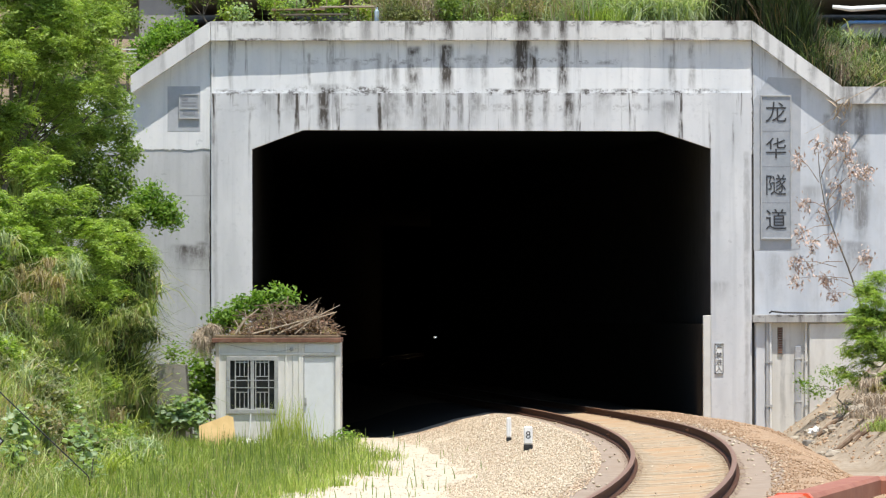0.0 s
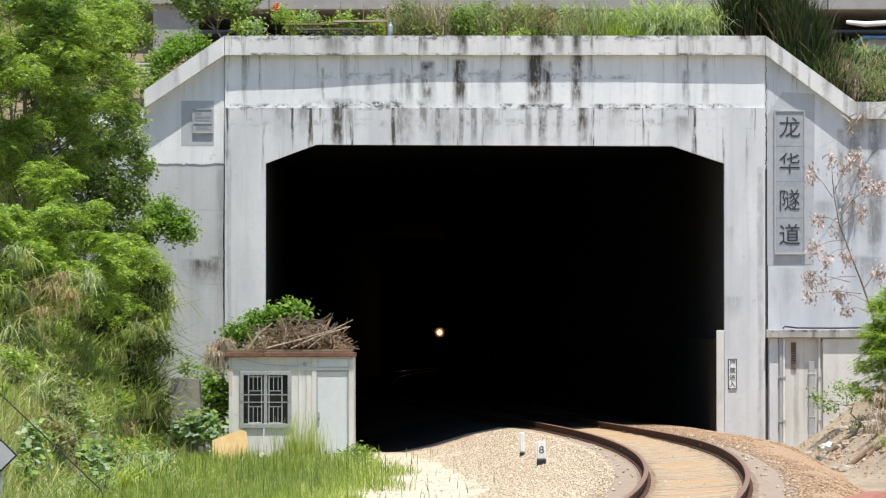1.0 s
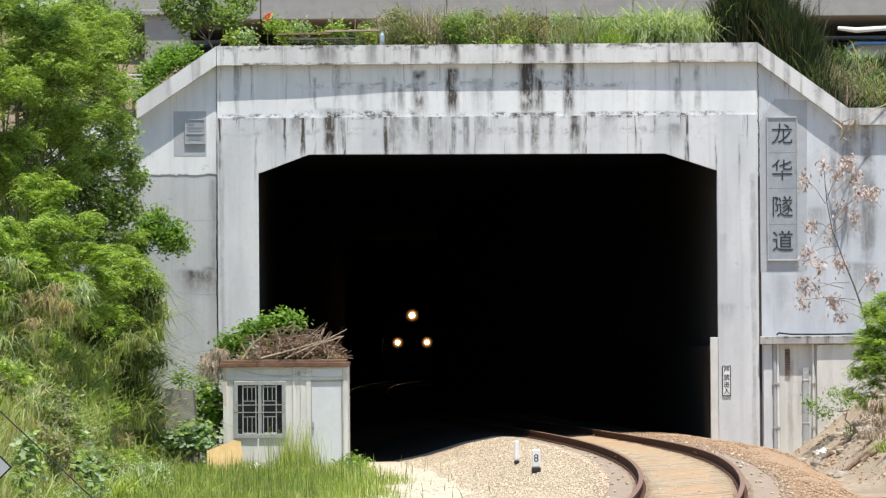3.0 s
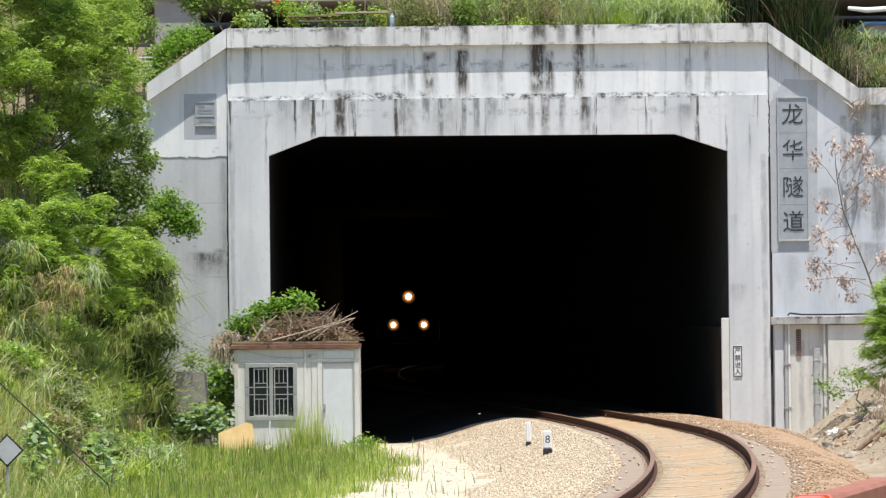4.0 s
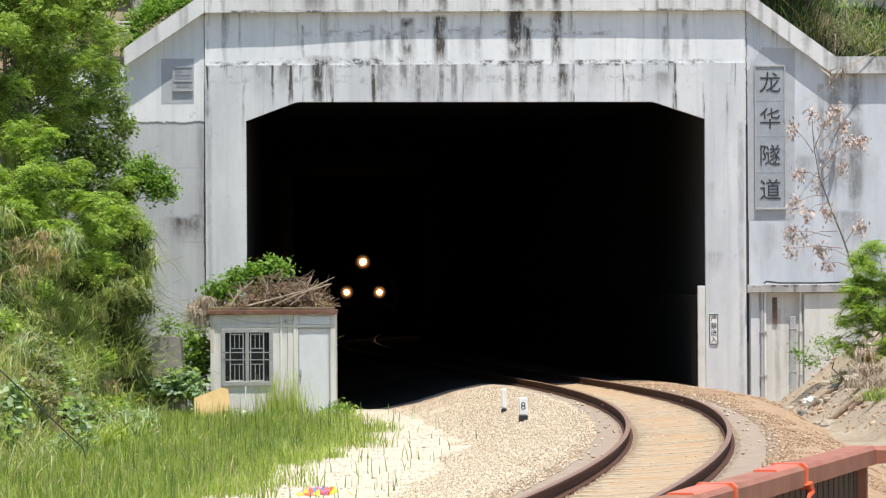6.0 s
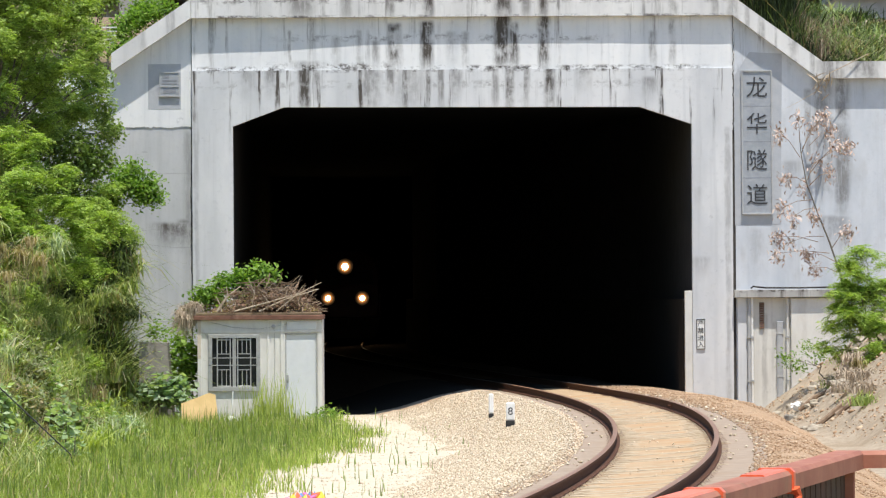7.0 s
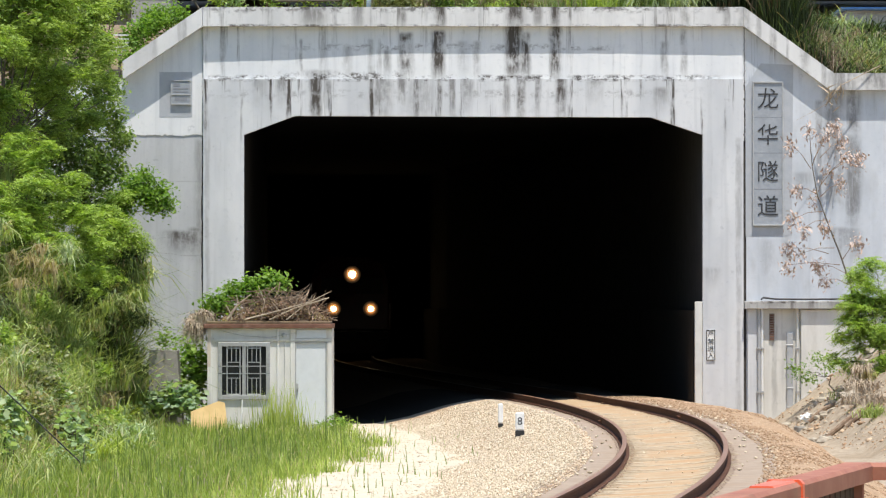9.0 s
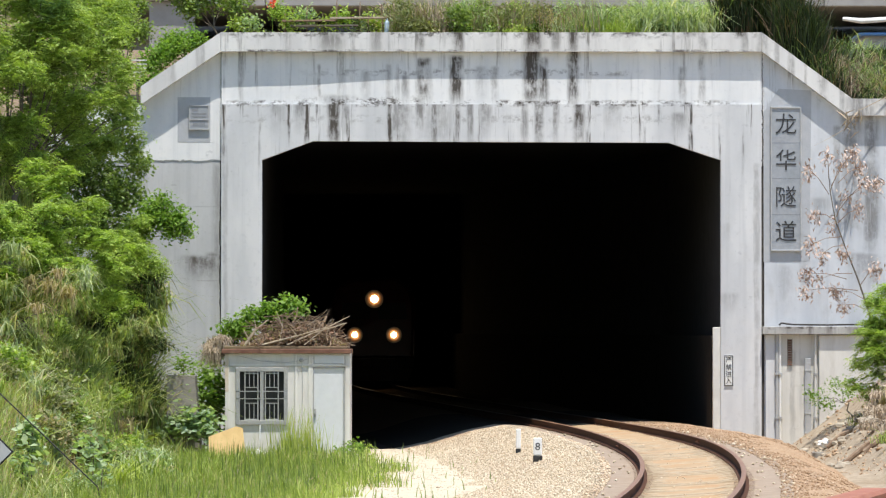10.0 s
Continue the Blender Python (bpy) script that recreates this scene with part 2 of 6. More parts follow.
M_RUSTBALLAST = surface("rust_dusted_ballast", (0.24, 0.15, 0.09), (0.50, 0.36, 0.23), 16, rough=0.95, stain=(0.40, 0.22, 0.10), stain_scale=0.8, stain_amount=0.5, relief=1.0)
M_BAND = surface("grey_dust_sleeper_ends", (0.27, 0.205, 0.15), (0.37, 0.295, 0.225), 4, rough=0.95, stain=(0.30, 0.20, 0.13), stain_scale=1.0, relief=0.4)
# near-black: the tunnel's shade is put into this colour
M_TUNNELSHADE = surface("tunnel_mouth_shade", (0.018, 0.016, 0.014), (0.04, 0.035, 0.03), 6, rough=0.95, relief=0.8)
M_SLEEPER = surface("concrete_sleeper", (0.36, 0.28, 0.185), (0.48, 0.40, 0.29), 9, rough=0.9, stain=(0.4, 0.26, 0.15), relief=0.5)
M_WHITE = surface("white_post_paint", (0.74, 0.74, 0.72), (0.82, 0.82, 0.80), 9, rough=0.6, stain=(0.6, 0.57, 0.5), stain_amount=0.4)
M_BLACK = surface("black_paint", (0.02, 0.02, 0.02), (0.04, 0.04, 0.04), 9, rough=0.5)
M_ENGRAVE = surface("worn_engraving", (0.22, 0.23, 0.25), (0.28, 0.29, 0.31), 9)
M_OLDCON = surface("old_brown_concrete", (0.23, 0.21, 0.185), (0.35, 0.325, 0.29), 5, rough=0.9, stain=(0.12, 0.11, 0.08))
M_CARVED = surface("dark_carved_letters", (0.035, 0.037, 0.04), (0.06, 0.06, 0.065), 12, rough=0.7)
M_BOARD = surface("grey_stone_board", (0.30, 0.32, 0.345), (0.37, 0.39, 0.42), 7, rough=0.7, stain=(0.26, 0.29, 0.31))
M_REDPAINT = surface("faded_red_paint", (0.28, 0.092, 0.055), (0.42, 0.185, 0.115), 5, rough=0.6, stain=(0.17, 0.12, 0.06), stain_scale=2.2, stain_amount=0.75, relief=0.1)
M_REDDARK = surface("grimy_brown_red_paint", (0.045, 0.024, 0.016), (0.10, 0.045, 0.03), 3, rough=0.7, stain=(0.05, 0.055, 0.03), stain_scale=2.0)
M_TAPE = surface("orange_red_plastic", (0.70, 0.11, 0.04), (0.85, 0.18, 0.08), 4, rough=0.35)
M_STICK = surface("dry_sticks", (0.16, 0.10, 0.066), (0.35, 0.255, 0.175), 10, rough=0.9, stain=(0.42, 0.36, 0.28), stain_scale=5)
M_BARK = surface("bark", (0.10, 0.085, 0.065), (0.19, 0.165, 0.13), 9, rough=0.9)
M_BOARDWOOD = surface("orange_plywood", (0.55, 0.38, 0.16), (0.66, 0.47, 0.22), 4, rough=0.7)
M_CONCRETE = surface("viaduct_concrete", (0.30, 0.29, 0.275), (0.37, 0.36, 0.34), 2, rough=0.9, stain=(0.24, 0.23, 0.22), stain_scale=0.6)
M_TREE = leafy("tree_leaf", (0.20, 0.305, 0.055), (0.52, 0.65, 0.18))
M_TREE3 = leafy("feather_tree_leaf", (0.17, 0.26, 0.055), (0.50, 0.62, 0.18))
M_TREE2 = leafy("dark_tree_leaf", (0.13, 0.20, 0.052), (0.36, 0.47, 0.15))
M_VINE = leafy("vine_leaf", (0.13, 0.25, 0.04), (0.36, 0.52, 0.12))
M_GRASS = leafy("grass_blade", (0.22, 0.32, 0.055), (0.54, 0.63, 0.185), (0.66, 0.57, 0.33), dry_amount=0.14)
M_LIME = leafy("lime_grass_blade", (0.35, 0.43, 0.08), (0.63, 0.70, 0.24))
M_REED = leafy("reed_blade", (0.20, 0.28, 0.075), (0.62, 0.67, 0.31), (0.60, 0.52, 0.31), dry_amount=0.22)
M_STRAW = leafy("dry_straw", (0.34, 0.27, 0.15), (0.62, 0.53, 0.34), gloss=0.7)
M_PALELEAF = leafy("pale_weed_leaf", (0.25, 0.36, 0.17), (0.58, 0.68, 0.44))
M_OLIVE = leafy("olive_weed_blade", (0.13, 0.15, 0.06), (0.42, 0.44, 0.24), (0.46, 0.38, 0.24), dry_amount=0.3)
M_PALEREED = leafy("pale_reed_blade", (0.20, 0.29, 0.12), (0.64, 0.69, 0.46), (0.66, 0.6, 0.4), dry_amount=0.12)
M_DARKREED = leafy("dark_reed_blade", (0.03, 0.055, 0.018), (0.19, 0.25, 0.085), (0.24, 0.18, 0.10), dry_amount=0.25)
# near-black blades: the thicket's inner shade is put into their colour
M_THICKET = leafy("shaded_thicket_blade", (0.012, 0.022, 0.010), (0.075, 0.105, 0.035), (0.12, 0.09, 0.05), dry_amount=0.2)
M_HUSK = surface("dry_husk", (0.30, 0.235, 0.165), (0.55, 0.46, 0.35), 14, rough=0.9)
M_BRITTLE = surface("brittle_brown_leaf", (0.14, 0.075, 0.05), (0.34, 0.22, 0.15), 9, rough=0.9)
M_CURLED = surface("curled_pinkish_dead_leaf", (0.36, 0.24, 0.185), (0.66, 0.55, 0.48), 7, rough=0.9)
M_GOURD = leafy("grey_green_gourd_leaf", (0.22, 0.34, 0.20), (0.48, 0.60, 0.42))
M_DEADLEAF = leafy("dead_leaf", (0.30, 0.20, 0.14), (0.62, 0.51, 0.41), gloss=0.7)
M_LOCO = surface("dark_locomotive_paint", (0.05, 0.012, 0.010), (0.08, 0.02, 0.016), 3, rough=0.35)
M_LOCO2 = surface("black_locomotive_underframe", (0.015, 0.014, 0.014), (0.03, 0.028, 0.027), 6, rough=0.6)


def glow(name, color, strength):
    m, nt, s = blank(name, 0.3)
    s.inputs["Base Color"].default_value = (0.5, 0.45, 0.4, 1)
    s.inputs["Emission Color"].default_value, s.inputs["Emission Strength"].default_value = (*color, 1), strength
    return m


M_BULB = glow("headlamp_bulb", (1.0, 0.70, 0.34), 12.0)
# Amber halo round each bulb, put into a disc's emission that fades outward.
M_HALO = glow("headlamp_halo", (1.0, 0.36, 0.09), 1.0)
nt = M_HALO.node_tree
halo = nt.nodes.new("ShaderNodeVectorMath")
halo.operation = "DISTANCE"
halo.inputs[1].default_value = (0.5, 0.5, 0.5)
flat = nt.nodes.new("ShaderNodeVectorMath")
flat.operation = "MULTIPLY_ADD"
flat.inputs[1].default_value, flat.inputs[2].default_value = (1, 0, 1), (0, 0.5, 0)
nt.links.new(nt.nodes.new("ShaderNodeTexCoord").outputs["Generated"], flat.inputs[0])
nt.links.new(flat.outputs[0], halo.inputs[0])
nt.links.new(calc(nt, "MULTIPLY", calc(nt, "POWER", span(nt, halo.outputs["Value"], 0.52, 0.16), 2.0), 0.9), nt.nodes["Principled BSDF"].inputs["Emission Strength"])


# ---------------------------------------------------------------- mesh tools
class Form:
    """Gathers vertices and faces for one mesh."""

    def __init__(self):
        self.v, self.f, self.m = [], [], []

    def add(self, verts, faces, mat=0):
        k = len(self.v)
        self.v += [tuple(p) for p in verts]
        self.f += [tuple(i + k for i in f) for f in faces]
        self.m += [mat] * len(faces)

    def box(self, x0, x1, y0, y1, z0, z1, bevel=0.0, mat=0):
        if bevel <= 0:
            vs = [(x, y, z) for z in (z0, z1) for y in (y0, y1) for x in (x0, x1)]
            self.add(vs, [(0, 2, 3, 1), (4, 5, 7, 6), (0, 1, 5, 4), (2, 6, 7, 3), (0, 4, 6, 2), (1, 3, 7, 5)], mat)
            return
        bm = bmesh.new()
        bmesh.ops.create_cube(bm, size=1, matrix=Matrix.Translation(((x0 + x1) / 2, (y0 + y1) / 2, (z0 + z1) / 2)) @ Matrix.Diagonal((x1 - x0, y1 - y0, z1 - z0, 1)))
        bmesh.ops.bevel(bm, geom=bm.edges[:], offset=bevel, segments=1, affect="EDGES")
        bm.verts.index_update()
        self.add([v.co for v in bm.verts], [[v.index for v in f.verts] for f in bm.faces], mat)
        bm.free()

    def slab(self, outline, y0, y1, mat=0):
        """Upright slab: an (x, z) outline, anticlockwise seen from the front (from -y)."""
        n = len(outline)
        vs = [(x, y0, z) for x, z in outline] + [(x, y1, z) for x, z in outline]
        fs = [tuple(range(n)), tuple(reversed(range(n, 2 * n)))]
        fs += [(i, i + n, (i + 1) % n + n, (i + 1) % n) for i in range(n)]
        self.add(vs, fs, mat)

    def tube(self, path, radii, sides=6, mat=0):
        path = [Vector(p) for p in path]
        vs, fs = [], []
        for i, p in enumerate(path):
            way = (path[min(i + 1, len(path) - 1)] - path[max(i - 1, 0)]).normalized()
            a = way.orthogonal().normalized()
            b = way.cross(a)
            r = radii[i] if isinstance(radii, (list, tuple)) else radii
            vs += [p + r * (math.cos(6.2832 * k / sides) * a + math.sin(6.2832 * k / sides) * b) for k in range(sides)]
        for i in range(len(path) - 1):
            fs += [(i * sides + k, i * sides + (k + 1) % sides, (i + 1) * sides + (k + 1) % sides, (i + 1) * sides + k) for k in range(sides)]
        fs += [tuple(reversed(range(sides))), tuple(range((len(path) - 1) * sides, len(path) * sides))]
        self.add(vs, fs, mat)

    def mesh(self, name, mats, smooth=False):
        me = bpy.data.meshes.new(name)
        me.from_pydata(self.v, [], self.f)
        for m in (mats if isinstance(mats, (list, tuple)) else [mats]):
            me.materials.append(m)
        if any(self.m):
            me.polygons.foreach_set("material_index", self.m)
        if smooth:
            me.polygons.foreach_set("use_smooth", [True] * len(me.polygons))
        me.update()
        return me


def thing(name, form, mats, label="", category="", group="", kind="", smooth=False, at=None):
    ob = new(name, form.mesh(name, mats, smooth) if form else None)
    if at is not None:
        ob.matrix_basis = at
    return tagged(ob, label, category, group, kind)


def part(name, form, mats, parent, label="", smooth=False, kind=""):
    ob = new(name, form.mesh(name, mats, smooth))
    ob.parent = parent
    return tagged(ob, label, kind=kind)


def raw(name, verts, faces, mats, parent=None, label="", category="", kind="", smooth=False):
    """A mesh from arrays of vertices and equal-sized faces."""
    me = bpy.data.meshes.new(name)
    faces = np.asarray(faces, dtype=np.int32)
    n, k = faces.shape
    me.vertices.add(len(verts))
    me.vertices.foreach_set("co", np.asarray(verts, dtype=np.float32).ravel())
    me.loops.add(n * k)
    me.loops.foreach_set("vertex_index", faces.ravel())
    me.polygons.add(n)
    me.polygons.foreach_set("loop_start", np.arange(0, n * k, k, dtype=np.int32))
    if smooth:
        me.polygons.foreach_set("use_smooth", np.ones(n, dtype=bool))
    me.materials.append(mats)
    me.update(calc_edges=True)
    me.validate()
    ob = new(name, me)
    if parent is not None:
        ob.parent = parent
    return tagged(ob, label, category, kind=kind)


rng = np.random.default_rng(7)


def blades(base, height, width, lean, droop, rnd=rng):
    """Arching blades of three joints. base: n x 3; height, width: n; lean: n x 2 (sideways shift of the tip per height)."""
    n = len(base)
    side = rnd.normal(size=(n, 2))
    side /= np.linalg.norm(side, axis=1)[:, None] + 1e-9
    vs = np.zeros((n, 7, 3))
    for j, s in enumerate((0.0, 0.4, 0.75, 1.0)):
        c = base.copy()
        c[:, :2] += lean * (height * s ** 2)[:, None]
        c[:, 2] += height * (s - droop * s ** 3)
        w = width * (1.0, 0.85, 0.5, 0.0)[j]
        if j < 3:
            vs[:, 2 * j] = c
            vs[:, 2 * j + 1] = c
            vs[:, 2 * j, :2] -= side * w[:, None] / 2
            vs[:, 2 * j + 1, :2] += side * w[:, None] / 2
        else:
            vs[:, 6] = c
    quad = np.array([(0, 1, 3, 2), (2, 3, 5, 4), (4, 5, 6, 6)])
    tri = np.array([(0, 1, 3), (0, 3, 2), (2, 3, 5), (2, 5, 4), (4, 5, 6)])
    return vs.reshape(-1, 3), (np.arange(n)[:, None, None] * 7 + tri[None]).reshape(-1, 3)


def leaves(centre, size, rnd=rng, droop=0.3, slim=0.5, flat=0.6):
    """Diamond leaves folded on the midrib, one at each centre."""
    n = len(centre)
    way = rnd.normal(size=(n, 3))
    way[:, 2] = way[:, 2] * flat - droop
    way /= np.linalg.norm(way, axis=1)[:, None]
    up = rnd.normal(size=(n, 3)) * 0.5 + np.array([0, 0, 1.0])
    side = np.cross(way, up)
    side /= np.linalg.norm(side, axis=1)[:, None] + 1e-9
    nrm = np.cross(side, way)
    L = size[:, None]
    a = centre - way * L / 2
    b = centre + way * L / 2
    c = centre + side * L * slim / 2 + nrm * L * 0.08
    d = centre - side * L * slim / 2 + nrm * L * 0.08
    vs = np.stack([a, c, b, d], 1).reshape(-1, 3)
    tri = np.array([(0, 1, 2), (0, 2, 3)])
    return vs, (np.arange(n)[:, None, None] * 4 + tri[None]).reshape(-1, 3)


def fronds(centre, length, leaflets, leaf, rnd=rng, droop=0.45):
    """Feathery fronds: leaflets in two rows along a drooping stalk."""
    n = len(centre)
    az = rnd.uniform(0, 6.283, n)
    way = np.stack([np.cos(az), np.sin(az), rnd.normal(0.15, 0.35, n)], 1)
    way /= np.linalg.norm(way, axis=1)[:, None]
    side = np.stack([-np.sin(az), np.cos(az), rnd.normal(0, 0.35, n)], 1)
    pts, dirs, size = [], [], []
    for k in range(leaflets):
        s = (k // 2 + 0.7) / (leaflets / 2)
        p = centre + way * (length * s)[:, None]
        p[:, 2] -= droop * length * s ** 2
        sg = 1 if k % 2 else -1
        pts.append(p)
        dirs.append(side * sg + way * 0.45 - np.array([0, 0, 0.25]))
        size.append(leaf * (1.1 - 0.45 * abs(s - 0.45) * 2) * rnd.uniform(0.8, 1.2, n))
    p, d, L = np.concatenate(pts), np.concatenate(dirs), np.concatenate(size)[:, None]
    d /= np.linalg.norm(d, axis=1)[:, None]
    w = np.cross(d, np.array([0, 0, 1.0]) + rnd.normal(size=d.shape) * 0.35)
    w /= np.linalg.norm(w, axis=1)[:, None] + 1e-9
    vs = np.stack([p, p + d * L * 0.5 + w * L * 0.2, p + d * L, p + d * L * 0.5 - w * L * 0.2], 1).reshape(-1, 3)
    tri = np.array([(0, 1, 2), (0, 2, 3)])
    return vs, (np.arange(len(p))[:, None, None] * 4 + tri[None]).reshape(-1, 3)


def stones(centre, size, rnd=rng):
    """Angular stones: squashed, jittered octahedra with cut corners."""
    n = len(centre)
    o = np.array([(1, 0, 0), (0, 1, 0), (-1, 0, 0), (0, -1, 0), (0.2, 0.2, 1), (0, 0, -1)], float)
    vs = o[None] * rnd.uniform(0.6, 1.3, (n, 6, 1)) + rnd.normal(0, 0.18, (n, 6, 3))
    a = rnd.uniform(0, 6.283, n)
    c, s = np.cos(a), np.sin(a)
    x = vs[..., 0] * c[:, None] - vs[..., 1] * s[:, None]
    y = vs[..., 0] * s[:, None] + vs[..., 1] * c[:, None]
    vs = np.stack([x, y, vs[..., 2] * 0.65], 2) * size[:, None, None] / 2 + centre[:, None]
    tri = np.array([(0, 1, 4), (1, 2, 4), (2, 3, 4), (3, 0, 4), (1, 0, 5), (2, 1, 5), (3, 2, 5), (0, 3, 5)])
    return vs.reshape(-1, 3), (np.arange(n)[:, None, None] * 6 + tri[None]).reshape(-1, 3)


def both(*sets):
    vs, fs, k = [], [], 0
    for v, f in sets:
        vs.append(v)
        fs.append(f + k)
        k += len(v)
    return np.concatenate(vs), np.concatenate(fs)


# ---------------------------------------------------------------- plan: track and terrain
FACE = 110.0                      # the portal's front face
BEND = 290.75                     # radius of the curve outside the tunnel
DEEP = [(110, 3.13), (130, 1.15), (150, -1.0), (159, -1.8), (167, -2.32), (175, -2.60), (183, -2.70), (190, -2.71), (198.5, -2.6), (206.3, -2.29),
        (214, -1.8), (226, -0.79), (234, 0.05), (241, 1.05), (262, 4.0), (300, 9.4)]


def smooth(a, b, v):
    t = min(1.0, max(0.0, (v - a) / (b - a)))
    return t * t * (3 - 2 * t)


def track_x(y):
    if y <= FACE:
        ease = 0.24 * (max(0.0, y - 45.0) / 63.0) ** 1.2
        return 4.05 - BEND + math.sqrt(BEND ** 2 - (y - 84.0) ** 2) + ease
    for i in range(len(DEEP) - 1):
        if y <= DEEP[i + 1][0]:
            break
    (y1, x1), (y2, x2) = DEEP[i], DEEP[i + 1]
    y0, x0 = DEEP[i - 1] if i else (90, track_x(90))
    y3, x3 = DEEP[i + 2] if i + 2 < len(DEEP) else (2 * y2 - y1, 2 * x2 - x1)
    m1, m2, h = (x2 - x0) / (y2 - y0), (x3 - x1) / (y3 - y1), y2 - y1
    s = (y - y1) / h
    return ((2 * s ** 3 - 3 * s ** 2 + 1) * x1 + (s ** 3 - 2 * s ** 2 + s) * h * m1 + (3 * s ** 2 - 2 * s ** 3) * x2 + (s ** 3 - s ** 2) * h * m2)


def track_z(y):
    return 0.0 if y < 120 else (y - 120) * 0.0035


def track_cant(y):
    return 0.10 - 0.085 * smooth(80, 108, y)


GROUND_Z = -0.75


def hill(x, y):
    """Height of the open ground: flat verge, a steep bank to the west, a spoil bank to the east."""
    z = GROUND_Z + 0.10 * noise.noise((x * 0.5, y * 0.3, 0.0))
    toe = -6.1 + 0.5 * noise.noise((0.0, y * 0.12, 3.0))
    if x < toe:
        w = toe - x
        z += (0.92 + 0.9 * smooth(96, 103, y)) * w * smooth(0, 1.2, w) * (1 if w < 5 else 5 / w) + max(0, w - 5) * 0.4 * smooth(60, 40, w) + 0.25 * noise.noise((x * 0.8, y * 0.5, 5.0)) * smooth(0, 1, w)
    east = 8.2 + (104 - y) * 0.02 + 0.35 * noise.noise((2.0, y * 0.25, 7.0))
    if x > east:
        w = x - east
        z += min(5.0, 0.75 * w + 0.25 * noise.noise((x * 1.1, y * 0.9, 8.0)) * smooth(0, 1, w))
    return z


def grid_form(xs, ys, height):
    f = Form()
    nx = len(xs)
    f.v = [(x, y, height(x, y)) for y in ys for x in xs]
    f.f = [(j * nx + i, j * nx + i + 1, (j + 1) * nx + i + 1, (j + 1) * nx + i) for j in range(len(ys) - 1) for i in range(nx - 1)]
    f.m = [0] * len(f.f)
    return f


def steps(*spans):
    out = []
    for a, b, n in spans:
        out += [a + (b - a) * i / n for i in range(n)]
    return out + [spans[-1][1]]


def front_height(x, y):
    # under the tunnel and behind the wall the sheet stays level
    if y > FACE - 0.3 and -12 < x < 16:
        return GROUND_Z
    return hill(x, y)


ground_form = grid_form(steps((-900, -40, 6), (-40, -14, 13), (-14, 14, 112), (14, 40, 13), (40, 900, 6)),
                                   steps((-900, 0, 6), (0, 40, 20), (40, FACE - .3, 140), (FACE, 340, 20), (340, 900, 6)), front_height)
for i, q in enumerate(ground_form.f):
    gx, gy, _ = ground_form.v[q[0]]
    # slot 2, behind the portal face, has the tunnel's shade in its colour
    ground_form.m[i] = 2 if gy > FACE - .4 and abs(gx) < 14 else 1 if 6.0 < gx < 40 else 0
ground = thing("ground", ground_form, [M_GROUND, M_RUBBLE, M_TUNNELSHADE],
               "grassy brown earth with a steep bank beside the line", "ground", kind="structure", smooth=True)

def verge_edge(y):
    return float(np.interp(y, [36, 60, 65, 90, 97, 105, 112], [-4.2, -2.5, -1.95, -0.6, -1.0, -1.6, -1.7]))


# pale gravel verge between the grass and the ballast
def verge_height(x, y):
    edge = verge_edge(y)
    return GROUND_Z + 0.05 + 0.09 * noise.noise((x * 0.5, y * 0.3, 0.0)) + 0.03 * noise.noise((x * 2.5, y * 1.5, 1.0)) - 0.35 * smooth(edge - 0.6, edge - 2.4, x + 0.5 * noise.noise((y * 0.35, x * 0.4, 4.0)))


gravel_verge = thing("gravel_verge", grid_form(steps((-5.5, 5, 80)), steps((38, FACE + .3, 150)), verge_height), M_PALEGROUND,
                     "pale dusty gravel beside the railway track", "gravel", kind="structure", smooth=True)


SHOULDER_RISE = {8: 0.04, 9: 0.09, 10: 0.33, 11: 0.62, 12: 0.25, 2: 0.04, 1: 0.04}


def shoulder_lift(i, y):
    return SHOULDER_RISE.get(i, 0.0) * smooth(82, 101, y)


def ballast_form():
    f = Form()
    prof = [(-4.2, -0.80), (-3.2, -0.63), (-2.25, -0.34), (-1.5, -0.16), (-0.95, -0.17), (-0.70, -0.19), (0.70, -0.095), (0.95, -0.07), (1.45, -0.04), (1.95, -0.08), (2.6, -0.35), (3.4, -0.78), (3.9, -1.0)]
    ys = steps((-20, 36, 40), (36, FACE + .2, 190), (FACE + .2, 300, 60))
    n = len(prof)
    for y in ys:
        tx, tz, cant = track_x(y), track_z(y), track_cant(y)
        for i, (u, z) in enumerate(prof):
            j = noise.noise((u * 1.7, y * 0.9, 2.0)) * (0.10 if abs(u) > 1.6 else 0.02)
            k = 0 if u < 0 else 1
            lift = (cant - 0.10) * (1 if u > 0.8 else 0.5 if abs(u) < 0.8 else 0)
            f.v.append((tx + u + j, y, tz + z + j * 0.7 + lift + shoulder_lift(i, y)))
    for a in range(len(ys) - 1):
        for i in range(n - 1):
            f.f.append((a * n + i, a * n + i + 1, (a + 1) * n + i + 1, (a + 1) * n + i))
            # slot 2 darkens the ballast just inside the mouth to stand for shade
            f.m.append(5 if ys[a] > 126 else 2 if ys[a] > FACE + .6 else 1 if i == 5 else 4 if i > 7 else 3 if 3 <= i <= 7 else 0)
    return f


ballast_bed = thing("ballast_bed", ballast_form(), [M_BALLAST, M_BED, M_TUNNELSHADE, M_BAND, M_RUSTBALLAST, M_TUNNELBED], "tan crushed-stone ballast bank coated with orange rust dust", "ballast", kind="structure", smooth=True)


